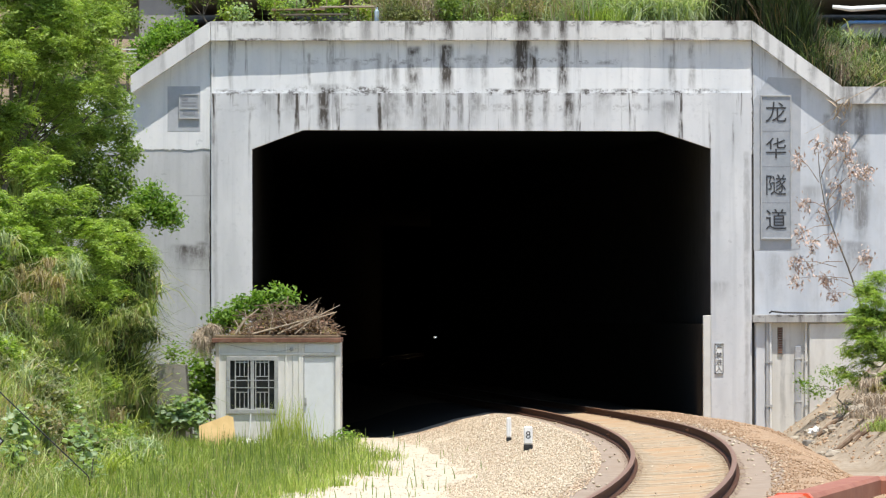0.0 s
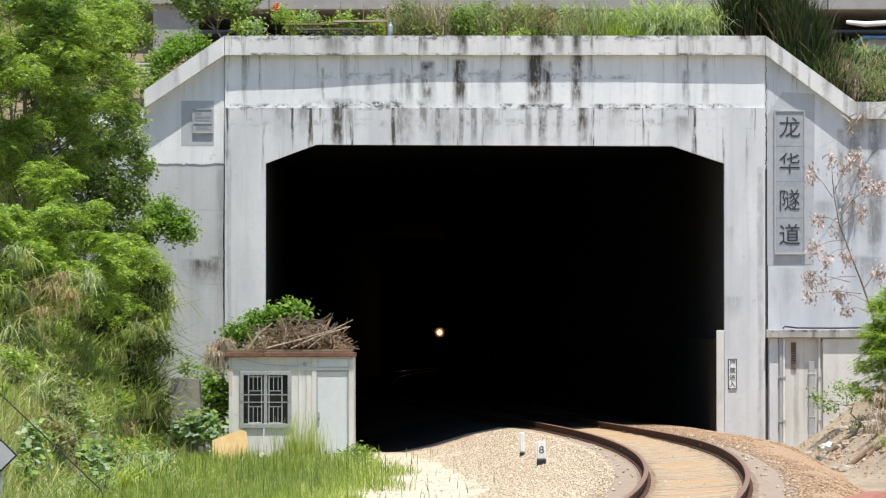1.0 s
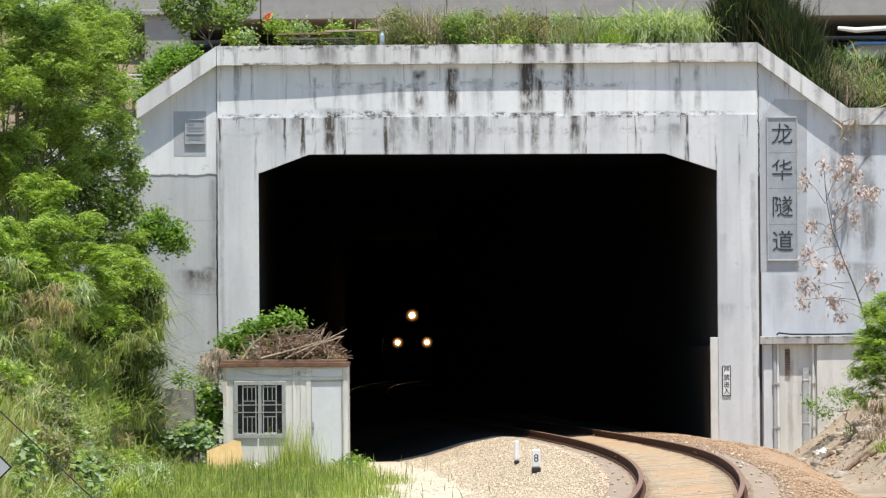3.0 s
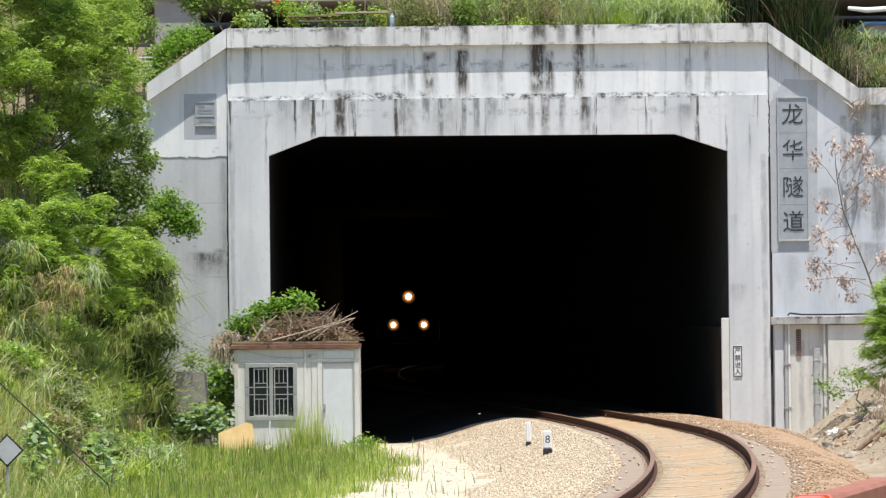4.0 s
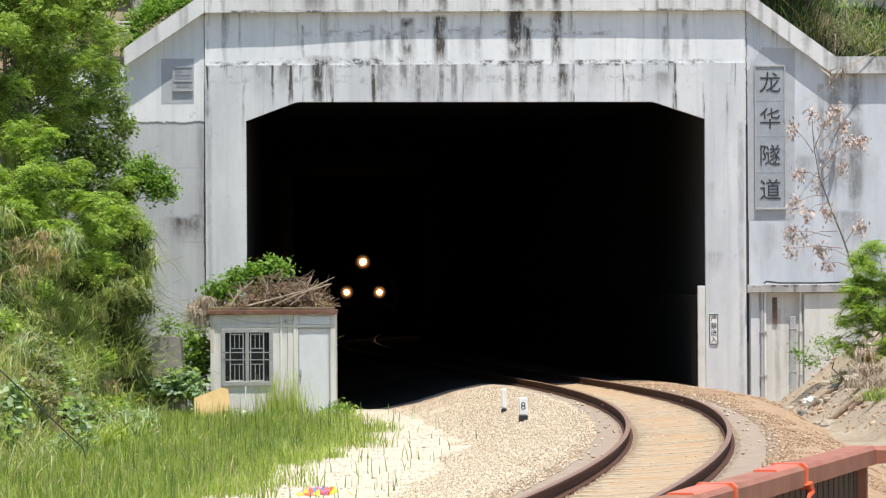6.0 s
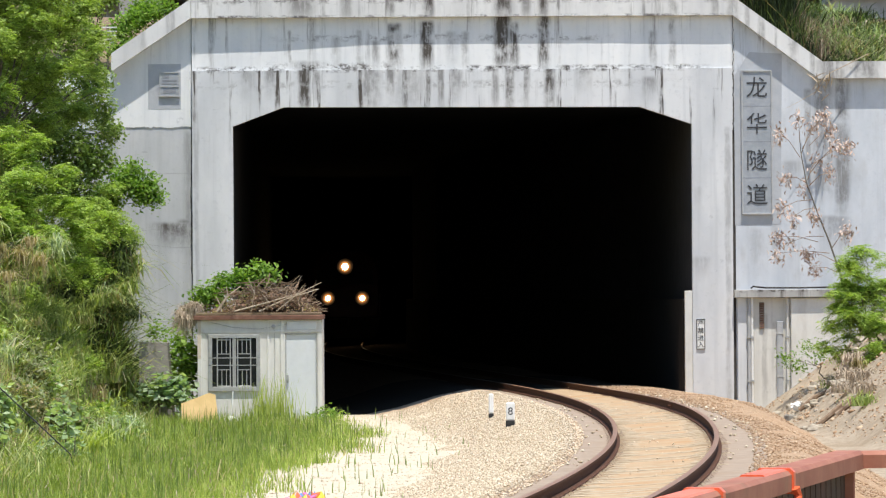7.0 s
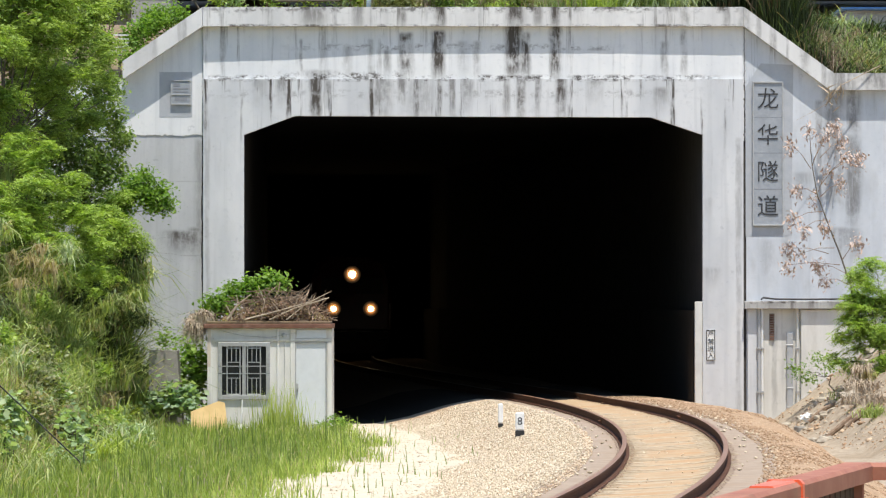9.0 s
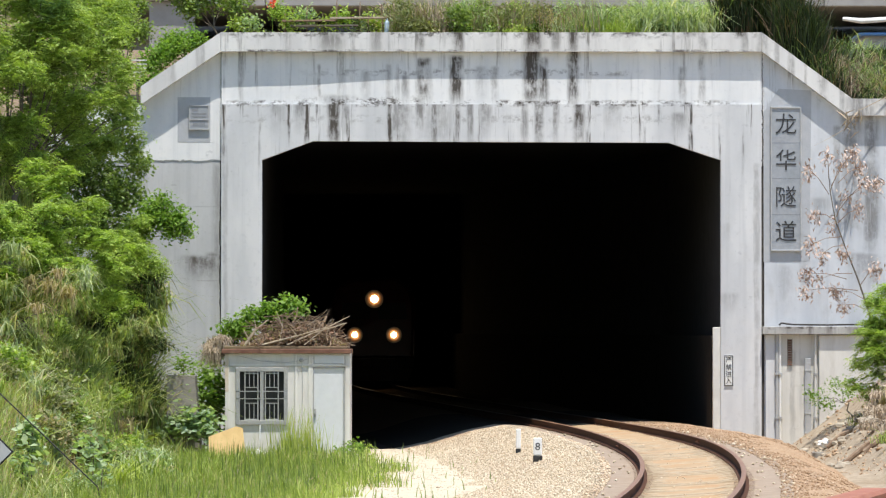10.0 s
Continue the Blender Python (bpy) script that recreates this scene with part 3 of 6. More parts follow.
def rail_form(off):
    prof = [(-0.075, -0.176), (0.075, -0.176), (0.075, -0.160), (0.012, -0.140), (0.012, -0.045), (0.036, -0.034), (0.036, -0.006), (0.028, 0.0), (-0.028, 0.0),
            (-0.036, -0.006), (-0.036, -0.034), (-0.012, -0.045), (-0.012, -0.140), (-0.075, -0.160)]
    f, n = Form(), len(prof)
    ys = steps((-20, 34, 30), (34, FACE, 110), (FACE, 290, 90))
    for y in ys:
        slope = (track_x(y + 0.5) - track_x(y - 0.5))
        c, s = 1 / math.hypot(1, slope), slope / math.hypot(1, slope)
        lift = track_cant(y) if off > 0 else 0.0
        for u, z in prof:
            f.v.append((track_x(y) + (off + u) * c, y - (off + u) * s, track_z(y) + z + lift))
    for a in range(len(ys) - 1):
        for i in range(n):
            f.f.append((a * n + i, a * n + (i + 1) % n, (a + 1) * n + (i + 1) % n, (a + 1) * n + i))
            f.m.append(0 if i not in (6, 7, 8) else 2 if ys[a] >= FACE else 1)
    return f


track = thing("railway_track", None, None, "rusty railway track curving out of the tunnel on dusty ballast", "railway track")
for off in (-0.7525, 0.7525):
    part("rail", rail_form(off), [M_RAIL, M_RAILTOP, M_POLISHED], track, "rust-brown steel rail with a worn head")

# ---------------------------------------------------------------- portal
def sx(u):
    return (u - 784.0) / 75.0


def sz(v):
    return EYE_Z + (592.0 - v) / 75.0


XL, XR = sx(398), sx(1354)          # movement joints
JL, JR = sx(470), sx(1282)          # jambs
TOP, COPE = sz(64), sz(98)
LEDGE, LINTEL, SHOULDER = sz(191), sz(256), sz(289.5)
BASE = -1.2
BACK = FACE + 1.0

portal = thing("wall_portal", None, None, "white concrete tunnel portal wall with black run stains", "tunnel portal", kind="structure")
f = Form()
f.slab([(XL, LEDGE), (XR, LEDGE), (XR, COPE + .02), (XL, COPE + .02)], FACE + .06, BACK)


def plaster(x, z):
    """Depth of the uneven hand-floated plaster: hollow at the ends, proud in the middle."""
    s = (x - XL) / (XR - XL)
    return FACE + .034 * smooth(.38, .02, s) + .012 * smooth(.72, .98, s) - .022 * smooth(.05, .4, s) + .007 * noise.noise((x * .8, z * .6, 3.0)) + .004 * noise.noise((x * 2.6, z * 1.5, 6.0))


NX, NZ = 150, 14
f.add([(XL + (XR - XL) * i / NX, plaster(XL + (XR - XL) * i / NX, LEDGE + (COPE - LEDGE) * j / NZ), LEDGE + (COPE + .02 - LEDGE) * j / NZ) for j in range(NZ + 1) for i in range(NX + 1)],
      [(j * (NX + 1) + i, j * (NX + 1) + i + 1, (j + 1) * (NX + 1) + i + 1, (j + 1) * (NX + 1) + i) for j in range(NZ) for i in range(NX)])
for x in (XL + .002, XR - .012):
    f.box(x, x + .01, FACE + .02, FACE + .06, LEDGE, COPE)
part("upper_panel", f, M_WALL, portal, "whitewashed upper wall panel with dark run stains")
for name, q in (("jamb", [(XL, BASE), (JL, BASE), (JL, SHOULDER), (XL, SHOULDER)]), ("jamb", [(JR, BASE), (XR, BASE), (XR, SHOULDER), (JR, SHOULDER)]),
                ("haunch", [(XL, SHOULDER), (JL, SHOULDER), (sx(560), LINTEL), (sx(560), LEDGE), (XL, LEDGE)]),
                ("lintel", [(sx(560), LINTEL), (sx(1190), LINTEL - .035), (sx(1190), LEDGE), (sx(560), LEDGE)]),
                ("haunch", [(sx(1190), LINTEL - .035), (JR, SHOULDER), (XR, SHOULDER), (XR, LEDGE), (sx(1190), LEDGE)])):
    f = Form()
    f.slab(q, FACE - .05, FACE + .25)
    part(name, f, M_FRAME, portal, "weathered grey-white concrete with dark run stains")
f = Form()
LX0, LX1 = sx(90), XL - .022
f.slab([(LX0, BASE), (LX1, BASE), (LX1, sz(262.5)), (LX0, sz(262.5))], FACE + .118, BACK)
part("lower_wing", f, M_LOWWING, portal, "bare grey cement render on the lower wing wall")
f = Form()
flake = [(LX0 + (LX1 - LX0) * i / 240, sz(290) + .05 * noise.noise((i * .05, 0, 0)) + .035 * noise.noise((i * .21, 5, 0)) + .03 * noise.noise((i * .7, 9, 0))) for i in range(241)]
f.slab(flake + [(LX1, COPE), (sx(256), sz(192)), (LX0, sz(192))], FACE + .10, FACE + .125)
f.slab([(LX0, sz(262)), (LX1, sz(262)), (LX1, COPE), (sx(256), sz(192)), (LX0, sz(192))], FACE + .126, BACK)
part("upper_wing", f, M_WALL, portal, "whitewashed upper part of the sloping wing wall")
f = Form()
RX0, RX1 = XR + .07, sx(1900)
f.slab([(RX0, BASE), (RX1, BASE), (RX1, sz(211)), (sx(1507), sz(211)), (RX0, COPE)], FACE, BACK)
part("east_wing", f, M_SIDE, portal, "stained whitewashed wing wall beside the opening")
for a, b, c, z0, z1, mat in ((XL - .05, XL - .001, .112, BASE, COPE, M_LOWWING), (XR + .001, XR + .069, .05, BASE, sz(300), M_JOINT), (XR + .001, XR + .069, .012, sz(300), COPE, M_FRAME)):
    f = Form()
    f.box(a, b, FACE + c, BACK - .1, z0, z1)
    part("joint", f, mat, portal, "movement joint")


def crack(x, y, z0, z1, wide, seed):
    """A ragged dark crack running up a joint."""
    f, n = Form(), 160
    mid = [(x + .022 * noise.noise((i * .11, seed, 0)) + .012 * noise.noise((i * .53, seed, 4)), z0 + (z1 - z0) * i / n, wide * (.45 + .9 * abs(noise.noise((i * .31, seed, 9))))) for i in range(n + 1)]
    f.slab([(m + w, z) for m, z, w in mid] + [(m - w, z) for m, z, w in reversed(mid)], y, y + .02)
    part("crack", f, M_JOINT, portal, "ragged dark crack along the joint")


crack(XL - .028, FACE + .104, BASE, sz(290), .014, 1.5)
crack(XL - .028, FACE + .104, sz(290), COPE, .008, 2.5)
crack(XR + .032, FACE + .008, sz(300), sz(200), .022, 3.5)
crack(XR + .032, FACE + .008, sz(200), COPE, .010, 4.5)
O = 0.20
f = Form()
f.slab([(XL, COPE), (XR, COPE), (XR, TOP), (XL, TOP)], FACE - O, BACK + .1)
part("coping", f, M_COPING, portal, "overhanging concrete coping with black lichen runs")
f = Form()
f.slab([(sx(256), sz(192)), (XL - .012, COPE), (XL - .012, TOP), (sx(256), sz(160))], FACE - O, BACK + .1)
part("coping", f, M_COPING, portal, "sloping concrete coping of the wing wall")
f = Form()
f.slab([(XR + .01, COPE), (sx(1507), sz(211)), (sx(1514), sz(181)), (XR + .01, TOP)], FACE - O, BACK + .1)
part("coping", f, M_COPING, portal, "sloping concrete coping of the wing wall")
f = Form()
f.slab([(sx(1507), sz(211)), (RX1, sz(211)), (RX1, sz(181)), (sx(1514), sz(181))], FACE - O, BACK + .1)
part("coping", f, M_COPING, portal, "sloping concrete coping of the wing wall")

# tunnel lining: a two-track mouth that narrows to one track and bends away
L_SIDE = [(FACE + .25, JL - .06), (140, -4.7), (167, -5.6), (180, -5.9), (200, -5.5), (230, -3.9), (262, -1.0), (302, 1.8)]
R_SIDE = [(FACE + .252, JR - .004), (128, 6.3), (150, 3.2), (165, .9), (180, .06), (195, .35), (210, 1.0), (226, 2.1), (262, 6.9), (302, 12.0)]


def strip(points, z0, z1, thick):
    """A wall that follows the points (y, x), in one piece."""
    f, n = Form(), len(points)
    vs = [v for y, x in points for v in ((x, y, z0), (x, y, z1), (x + thick, y, z1), (x + thick, y, z0))]
    fs = [(4 * i + k, 4 * i + (k + 1) % 4, 4 * i + 4 + (k + 1) % 4, 4 * i + 4 + k) for i in range(n - 1) for k in range(4)]
    f.add(vs, fs + [(3, 2, 1, 0), (4 * n - 4, 4 * n - 3, 4 * n - 2, 4 * n - 1)])
    return f


tunnel = thing("tunnel_lining", None, None, "soot-blackened concrete tunnel lining in deep shade", "tunnel", kind="structure")
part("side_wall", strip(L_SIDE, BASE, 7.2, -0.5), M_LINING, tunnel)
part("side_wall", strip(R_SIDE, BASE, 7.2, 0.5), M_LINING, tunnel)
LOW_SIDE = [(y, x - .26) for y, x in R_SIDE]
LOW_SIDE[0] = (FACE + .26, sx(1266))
# coloured near-black so that this band sinks into the tunnel's shade
part("lower_side_wall", strip(LOW_SIDE, BASE, sz(600), 0.24), M_TUNNELSHADE, tunnel, "thicker lower band of the side wall")
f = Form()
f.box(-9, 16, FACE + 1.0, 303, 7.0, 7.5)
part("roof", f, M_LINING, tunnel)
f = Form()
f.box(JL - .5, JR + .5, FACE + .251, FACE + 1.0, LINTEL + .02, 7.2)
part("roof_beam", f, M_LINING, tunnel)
# added box that shuts the far end to keep the bore dark
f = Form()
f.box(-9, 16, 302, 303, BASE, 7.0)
part("far_end_block", f, M_LINING, tunnel)
# unseen filler boxes behind the portal close the bore at both sides
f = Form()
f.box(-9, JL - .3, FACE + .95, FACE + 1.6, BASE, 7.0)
part("side_fill", f, M_LINING, tunnel)
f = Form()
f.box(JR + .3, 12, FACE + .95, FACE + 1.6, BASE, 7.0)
part("side_fill", f, M_LINING, tunnel)

# overburden above the tunnel
def over(x, y):
    z = 8.95 + smooth(111, 135, y) * 1.0 + smooth(150, 166, y) * 4.0 + 0.25 * noise.noise((x * 0.4, y * 0.4, 9.0))
    drop = smooth(-5.2, -7.5, x) * 1.7 + smooth(7.6, 9.9, x) * 1.75
    return z - drop * smooth(125, 111, y)


hilltop = thing("hilltop_ground", grid_form(steps((-60, -14, 12), (-14, 14, 70), (14, 60, 12)), steps((FACE + .9, 135, 40), (135, 330, 20)), over), M_SOIL,
                "overgrown earth above the tunnel portal", "ground", kind="structure", smooth=True)

# ---------------------------------------------------------------- shed
SH = 104.5


def hx(u):
    return (u - 784.0) / 79.0


def hz(v):
    return EYE_Z + (592.0 - v) / 79.0


def make_shed():
    shed = thing("trackside_shed", None, None, "small white hut with barred window and debris-covered rusty roof", "hut")
    x0, x1, z0, z1 = hx(405), hx(626), GROUND_Z - .12, hz(632)
    wx0, wx1, wz0, wz1 = hx(430), hx(511), hz(753), hz(661)
    dx0, dx1, dz1 = hx(560), hx(617), hz(656)
    # front wall panels round the window and the door
    for q in ((x0 + .08, wx0, SH, SH + .08, z0, z1), (wx0, wx1, SH, SH + .08, z0, wz0), (wx0, wx1, SH, SH + .08, wz1, z1), (wx1, dx0, SH, SH + .08, z0, z1), (dx0, dx1, SH, SH + .08, dz1, z1), (dx1, x1 - .08, SH, SH + .08, z0, z1)):
        f = Form()
        f.box(*q)
        part("wall_panel", f, M_SHED, shed)
    for a, b, c, e in ((x0, x0 + .08, SH, SH + 2.2), (x1 - .08, x1, SH, SH + 2.2), (x0 + .08, x1 - .08, SH + 2.12, SH + 2.2)):
        f = Form()
        f.box(a, b, c, e, z0, z1)
        part("wall", f, M_SHED, shed)
    for a, b in ((405, 412), (528, 531), (552, 560), (618, 626)):
        f = Form()
        f.box(hx(a), hx(b), SH - .025, SH - .002, z0, z1 - .01, .004)
        part("corner_trim", f, M_SHED, shed)
    f = Form()
    f.box(x0 + .1, x1, SH - .03, SH - .003, hz(655), hz(651), .004)
    part("drip_rail", f, M_SHED, shed)
    f = Form()
    f.box(hx(563), hx(615), SH - .02, SH - .002, hz(650), hz(635), .004)
    part("transom_panel", f, M_DOOR, shed)
    door = Form()
    door.box(dx0 + .02, dx1 - .02, SH + .01, SH + .05, z0 + .06, dz1 - .02, .004)
    d = part("door", door, M_DOOR, shed, "plain grey-white steel door, closed")
    f = Form()
    f.tube([(hx(564), SH + .01, hz(738)), (hx(564), SH - .05, hz(738))], .022, 8)
    f.box(hx(562), hx(566), SH - .015, SH + .01, hz(744), hz(730))
    part("handle", f, M_STEEL, d, "round steel door knob")
    f = Form()
    for a, b, c, e in ((dx0, dx0 + .03, z0, dz1), (dx1 - .03, dx1, z0, dz1), (dx0, dx1, dz1 - .03, dz1)):
        f.box(a, b, SH - .02, SH + .03, c, e, .003)
    part("door_frame", f, M_STEEL, shed)
    # window with grille
    win = Form()
    for a, b, c, e in ((424, 431, 758, 657), (509, 516, 758, 657), (431, 509, 664, 657), (431, 509, 758, 750)):
        win.box(hx(a), hx(b), SH - .05, SH + .02, hz(c), hz(e), .004)
    w = part("window_frame", win, M_STEEL, shed, "grey metal window frame")
    f = Form()
    f.box(wx0, wx1, SH + .05, SH + .06, wz0, wz1)
    pane = part("pane", f, M_DARK, w, "dark window pane")
    for k, (a, b) in enumerate(((440, 463), (476, 499))):
        f = Form()
        for p in (a, b):
            f.box(hx(p) - .014, hx(p) + .014, SH - .035, SH - .01, wz0, wz1, .003)
        for q in (667, 749):
            f.box(hx(a), hx(b), SH - .035, SH - .01, hz(q) - .014, hz(q) + .014, .003)
        for q in (a + 8, b - 7):
            f.box(hx(q) - .008, hx(q) + .008, SH - .03, SH - .014, wz0, hz(720))
            f.box(hx(q) - .008, hx(q) + .008, SH - .03, SH - .014, hz(692), wz1)
        for q in (692, 720):
            f.box(hx(a), hx(b), SH - .03, SH - .014, hz(q) - .009, hz(q) + .009)
        part("grille", f, M_STEEL, w, "grey steel bars")
    f = Form()
    for q in (699, 712):
        f.box(hx(424), hx(516), SH - .05, SH - .036, hz(q) - .01, hz(q) + .01)
    f.box(hx(467), hx(473), SH - .045, SH - .005, wz0, wz1)
    part("crossbar", f, M_STEEL, w)
    f = Form()
    f.tube([(hx(467), SH - .03, hz(757)), (hx(466), SH - .035, hz(780)), (hx(462), SH - .04, hz(815))], .02, 8)
    part("drain_pipe", f, M_WHITE, shed, "white plastic drain pipe")
    f = Form()
    f.tube([(x0 + .3, SH - .02, hz(636)), (x0 + .8, SH - .02, hz(645)), (x0 + 1.4, SH - .02, hz(648)), (x1 - .8, SH - .02, hz(640))], .006, 5)
    part("cable", f, M_STEEL, shed, "thin grey cable pinned along the wall")
    f = Form()
    f.tube([(hx(540), SH - .003, hz(644)), (hx(540), SH - .05, hz(644)), (hx(540), SH - .058, hz(644))], [.05, .05, .03], 12)
    part("junction_box", f, M_STEEL, shed, "small round grey junction box")
    f = Form()
    f.tube([(hx(541), SH - .012, hz(650)), (hx(542), SH - .012, hz(690)), (hx(541), SH - .012, hz(745))], .006, 5)
    part("cable", f, M_STEEL, shed, "thin grey cable pinned along the wall")
    f = Form()
    f.box(hx(556), hx(624), SH - .45, SH - .04, GROUND_Z - .1, GROUND_Z + .09, .015)
    part("door_step", f, M_OLDCON, shed, "old concrete door step")
    f = Form()
    f.box(x0 + .003, x0 + .075, SH - .028, SH - .0255, hz(700), z1 - .02)
    part("rust_run", f, M_RUSTRUN, shed, "faint orange rust run down the corner")
    f = Form()
    f.box(x0 - .08, x1 + .02, SH - .12, SH + 2.3, z1, z1 + .1, .012)
    part("roof_edge", f, M_ROOFEDGE, shed, "rust-brown steel roof edge")
    f = Form()
    f.box(x0 - .02, x1 - .04, SH - .06, SH + 2.24, z1 + .1, z1 + .16, .01)
    part("roof_top", f, M_SOIL, shed)
    f = Form()
    f.box(x0 - .05, x1 + .05, SH - .1, SH + 2.3, GROUND_Z - .3, GROUND_Z - .02)
    part("plinth", f, M_GREY, shed)
    return shed, x0, x1, z1 + .16


shed, SX0, SX1, SROOF = make_shed()


def make_sticks():
    r = random.Random(4)
    pile = thing("brushwood_pile", None, None, "heap of dry grey-brown sticks on the hut roof", "brushwood")
    litter = Form()
    for i in range(520):
        f = Form() if i < 160 else litter
        cx = hx(r.triangular(415, 622, 530))
        peak = max(0.05, .72 * (1 - abs((cx - hx(525)) / 1.35) ** 1.6))
        z = SROOF + r.random() ** 1.3 * peak
        y = SH + r.uniform(0.0, 1.4)
        a, tilt, L = r.uniform(0, 6.283), r.gauss(0.05, .33), r.uniform(.25, .95) * .5
        d = Vector((math.cos(a) * math.cos(tilt), math.sin(a) * math.cos(tilt) * .8, math.sin(tilt))) * L
        p = Vector((cx, y, z))
        q = [p - d, p + Vector((r.gauss(0, .03), r.gauss(0, .03), r.gauss(.02, .03))), p + d]
        q = [Vector((min(v.x, SX1 + .12), v.y, max(v.z, SROOF + .01))) for v in q]
        w = r.choice((.006, .008, .011, .016))
        f.tube(q, [w, w * .8, w * .4], 4)
        if i < 160:
            part("stick", f, M_STICK, pile)
    for i in range(26):
        cx, up = hx(r.uniform(470, 610)), r.uniform(.2, .5)
        y = SH + r.uniform(0, .8)
        z = SROOF + .2 * r.random() + .3 * (1 - abs(cx - hx(540)) / 1.1)
        e = (cx + r.uniform(-.25, .5), y, z + up)
        f = Form()
        f.tube([(cx, y, z), (cx + .5 * (e[0] - cx) + r.gauss(0, .04), y, z + up * .55), e], [.008, .006, .003], 4)
        part("stick", f, M_HUSK if i % 3 == 0 else M_STICK, pile)
    part("twig_litter", litter, M_STICK, pile, kind="stuff")
    for i, (u, v, w) in enumerate(((470, 572, .030), (478, 590, .02), (545, 578, .02), (575, 566, .014), (530, 556, .012), (500, 584, .02))):
        f = Form()
        a, b = (hx(u - 30), hz(624)), (hx(u + (12, -40, 75, 50, -35, 90)[i]), hz(v))
        m = (.5 * (a[0] + b[0]) + r.gauss(0, .09), .5 * (a[1] + b[1]) + r.gauss(.06, .06))
        f.tube([(a[0], SH - .03, max(a[1], SROOF + .03)), (m[0], SH - .05, m[1]), (b[0], SH - .04, b[1])], [w, w * .8, w * .45], 7)
        f.tube([(m[0], SH - .05, m[1]), (m[0] + r.uniform(-.25, .25), SH - .06, m[1] + .22)], [w * .6, w * .3], 6)
        part("branch", f, M_HUSK, pile, "thick pale dead branch")
    heap = np.random.default_rng(77)
    at = np.stack([hx(heap.normal(535, 45, 420)), SH + heap.uniform(0, 1.0, 420), SROOF + .02 + .42 * heap.random(420) ** 2], 1)
    at = at[(at[:, 0] > SX0 + .1) & (at[:, 0] < SX1 - .05)]
    raw("dead_foliage", *leaves(at, heap.uniform(.08, .2, len(at)), heap, slim=.5), M_BRITTLE, parent=pile, label="brittle brown dead leaves")
    for i in range(5):
        f = Form()
        cx = hx(r.uniform(450, 560))
        f.tube([(cx, SH - .02, SROOF + .05), (cx + .1, SH, SROOF + .3), (cx + r.uniform(-.2, .3), SH, SROOF + .55)], [.017, .014, .008], 6)
        part("stick", f, M_STICK, pile)
    return pile


make_sticks()
lc = np.stack([rng.uniform(hx(430), hx(618), 700), SH + rng.uniform(-.02, 1.0, 700), np.zeros(700)], 1)
lc[:, 2] = SROOF + .02 + rng.random(700) * np.maximum(.04, .45 * (1 - np.abs((lc[:, 0] - hx(525)) / 1.3) ** 1.6))
raw("leaf_litter", *leaves(lc, rng.uniform(.04, .10, 700), slim=.5), M_DEADLEAF, label="dry brown leaves caught among the sticks", category="leaves", kind="stuff")


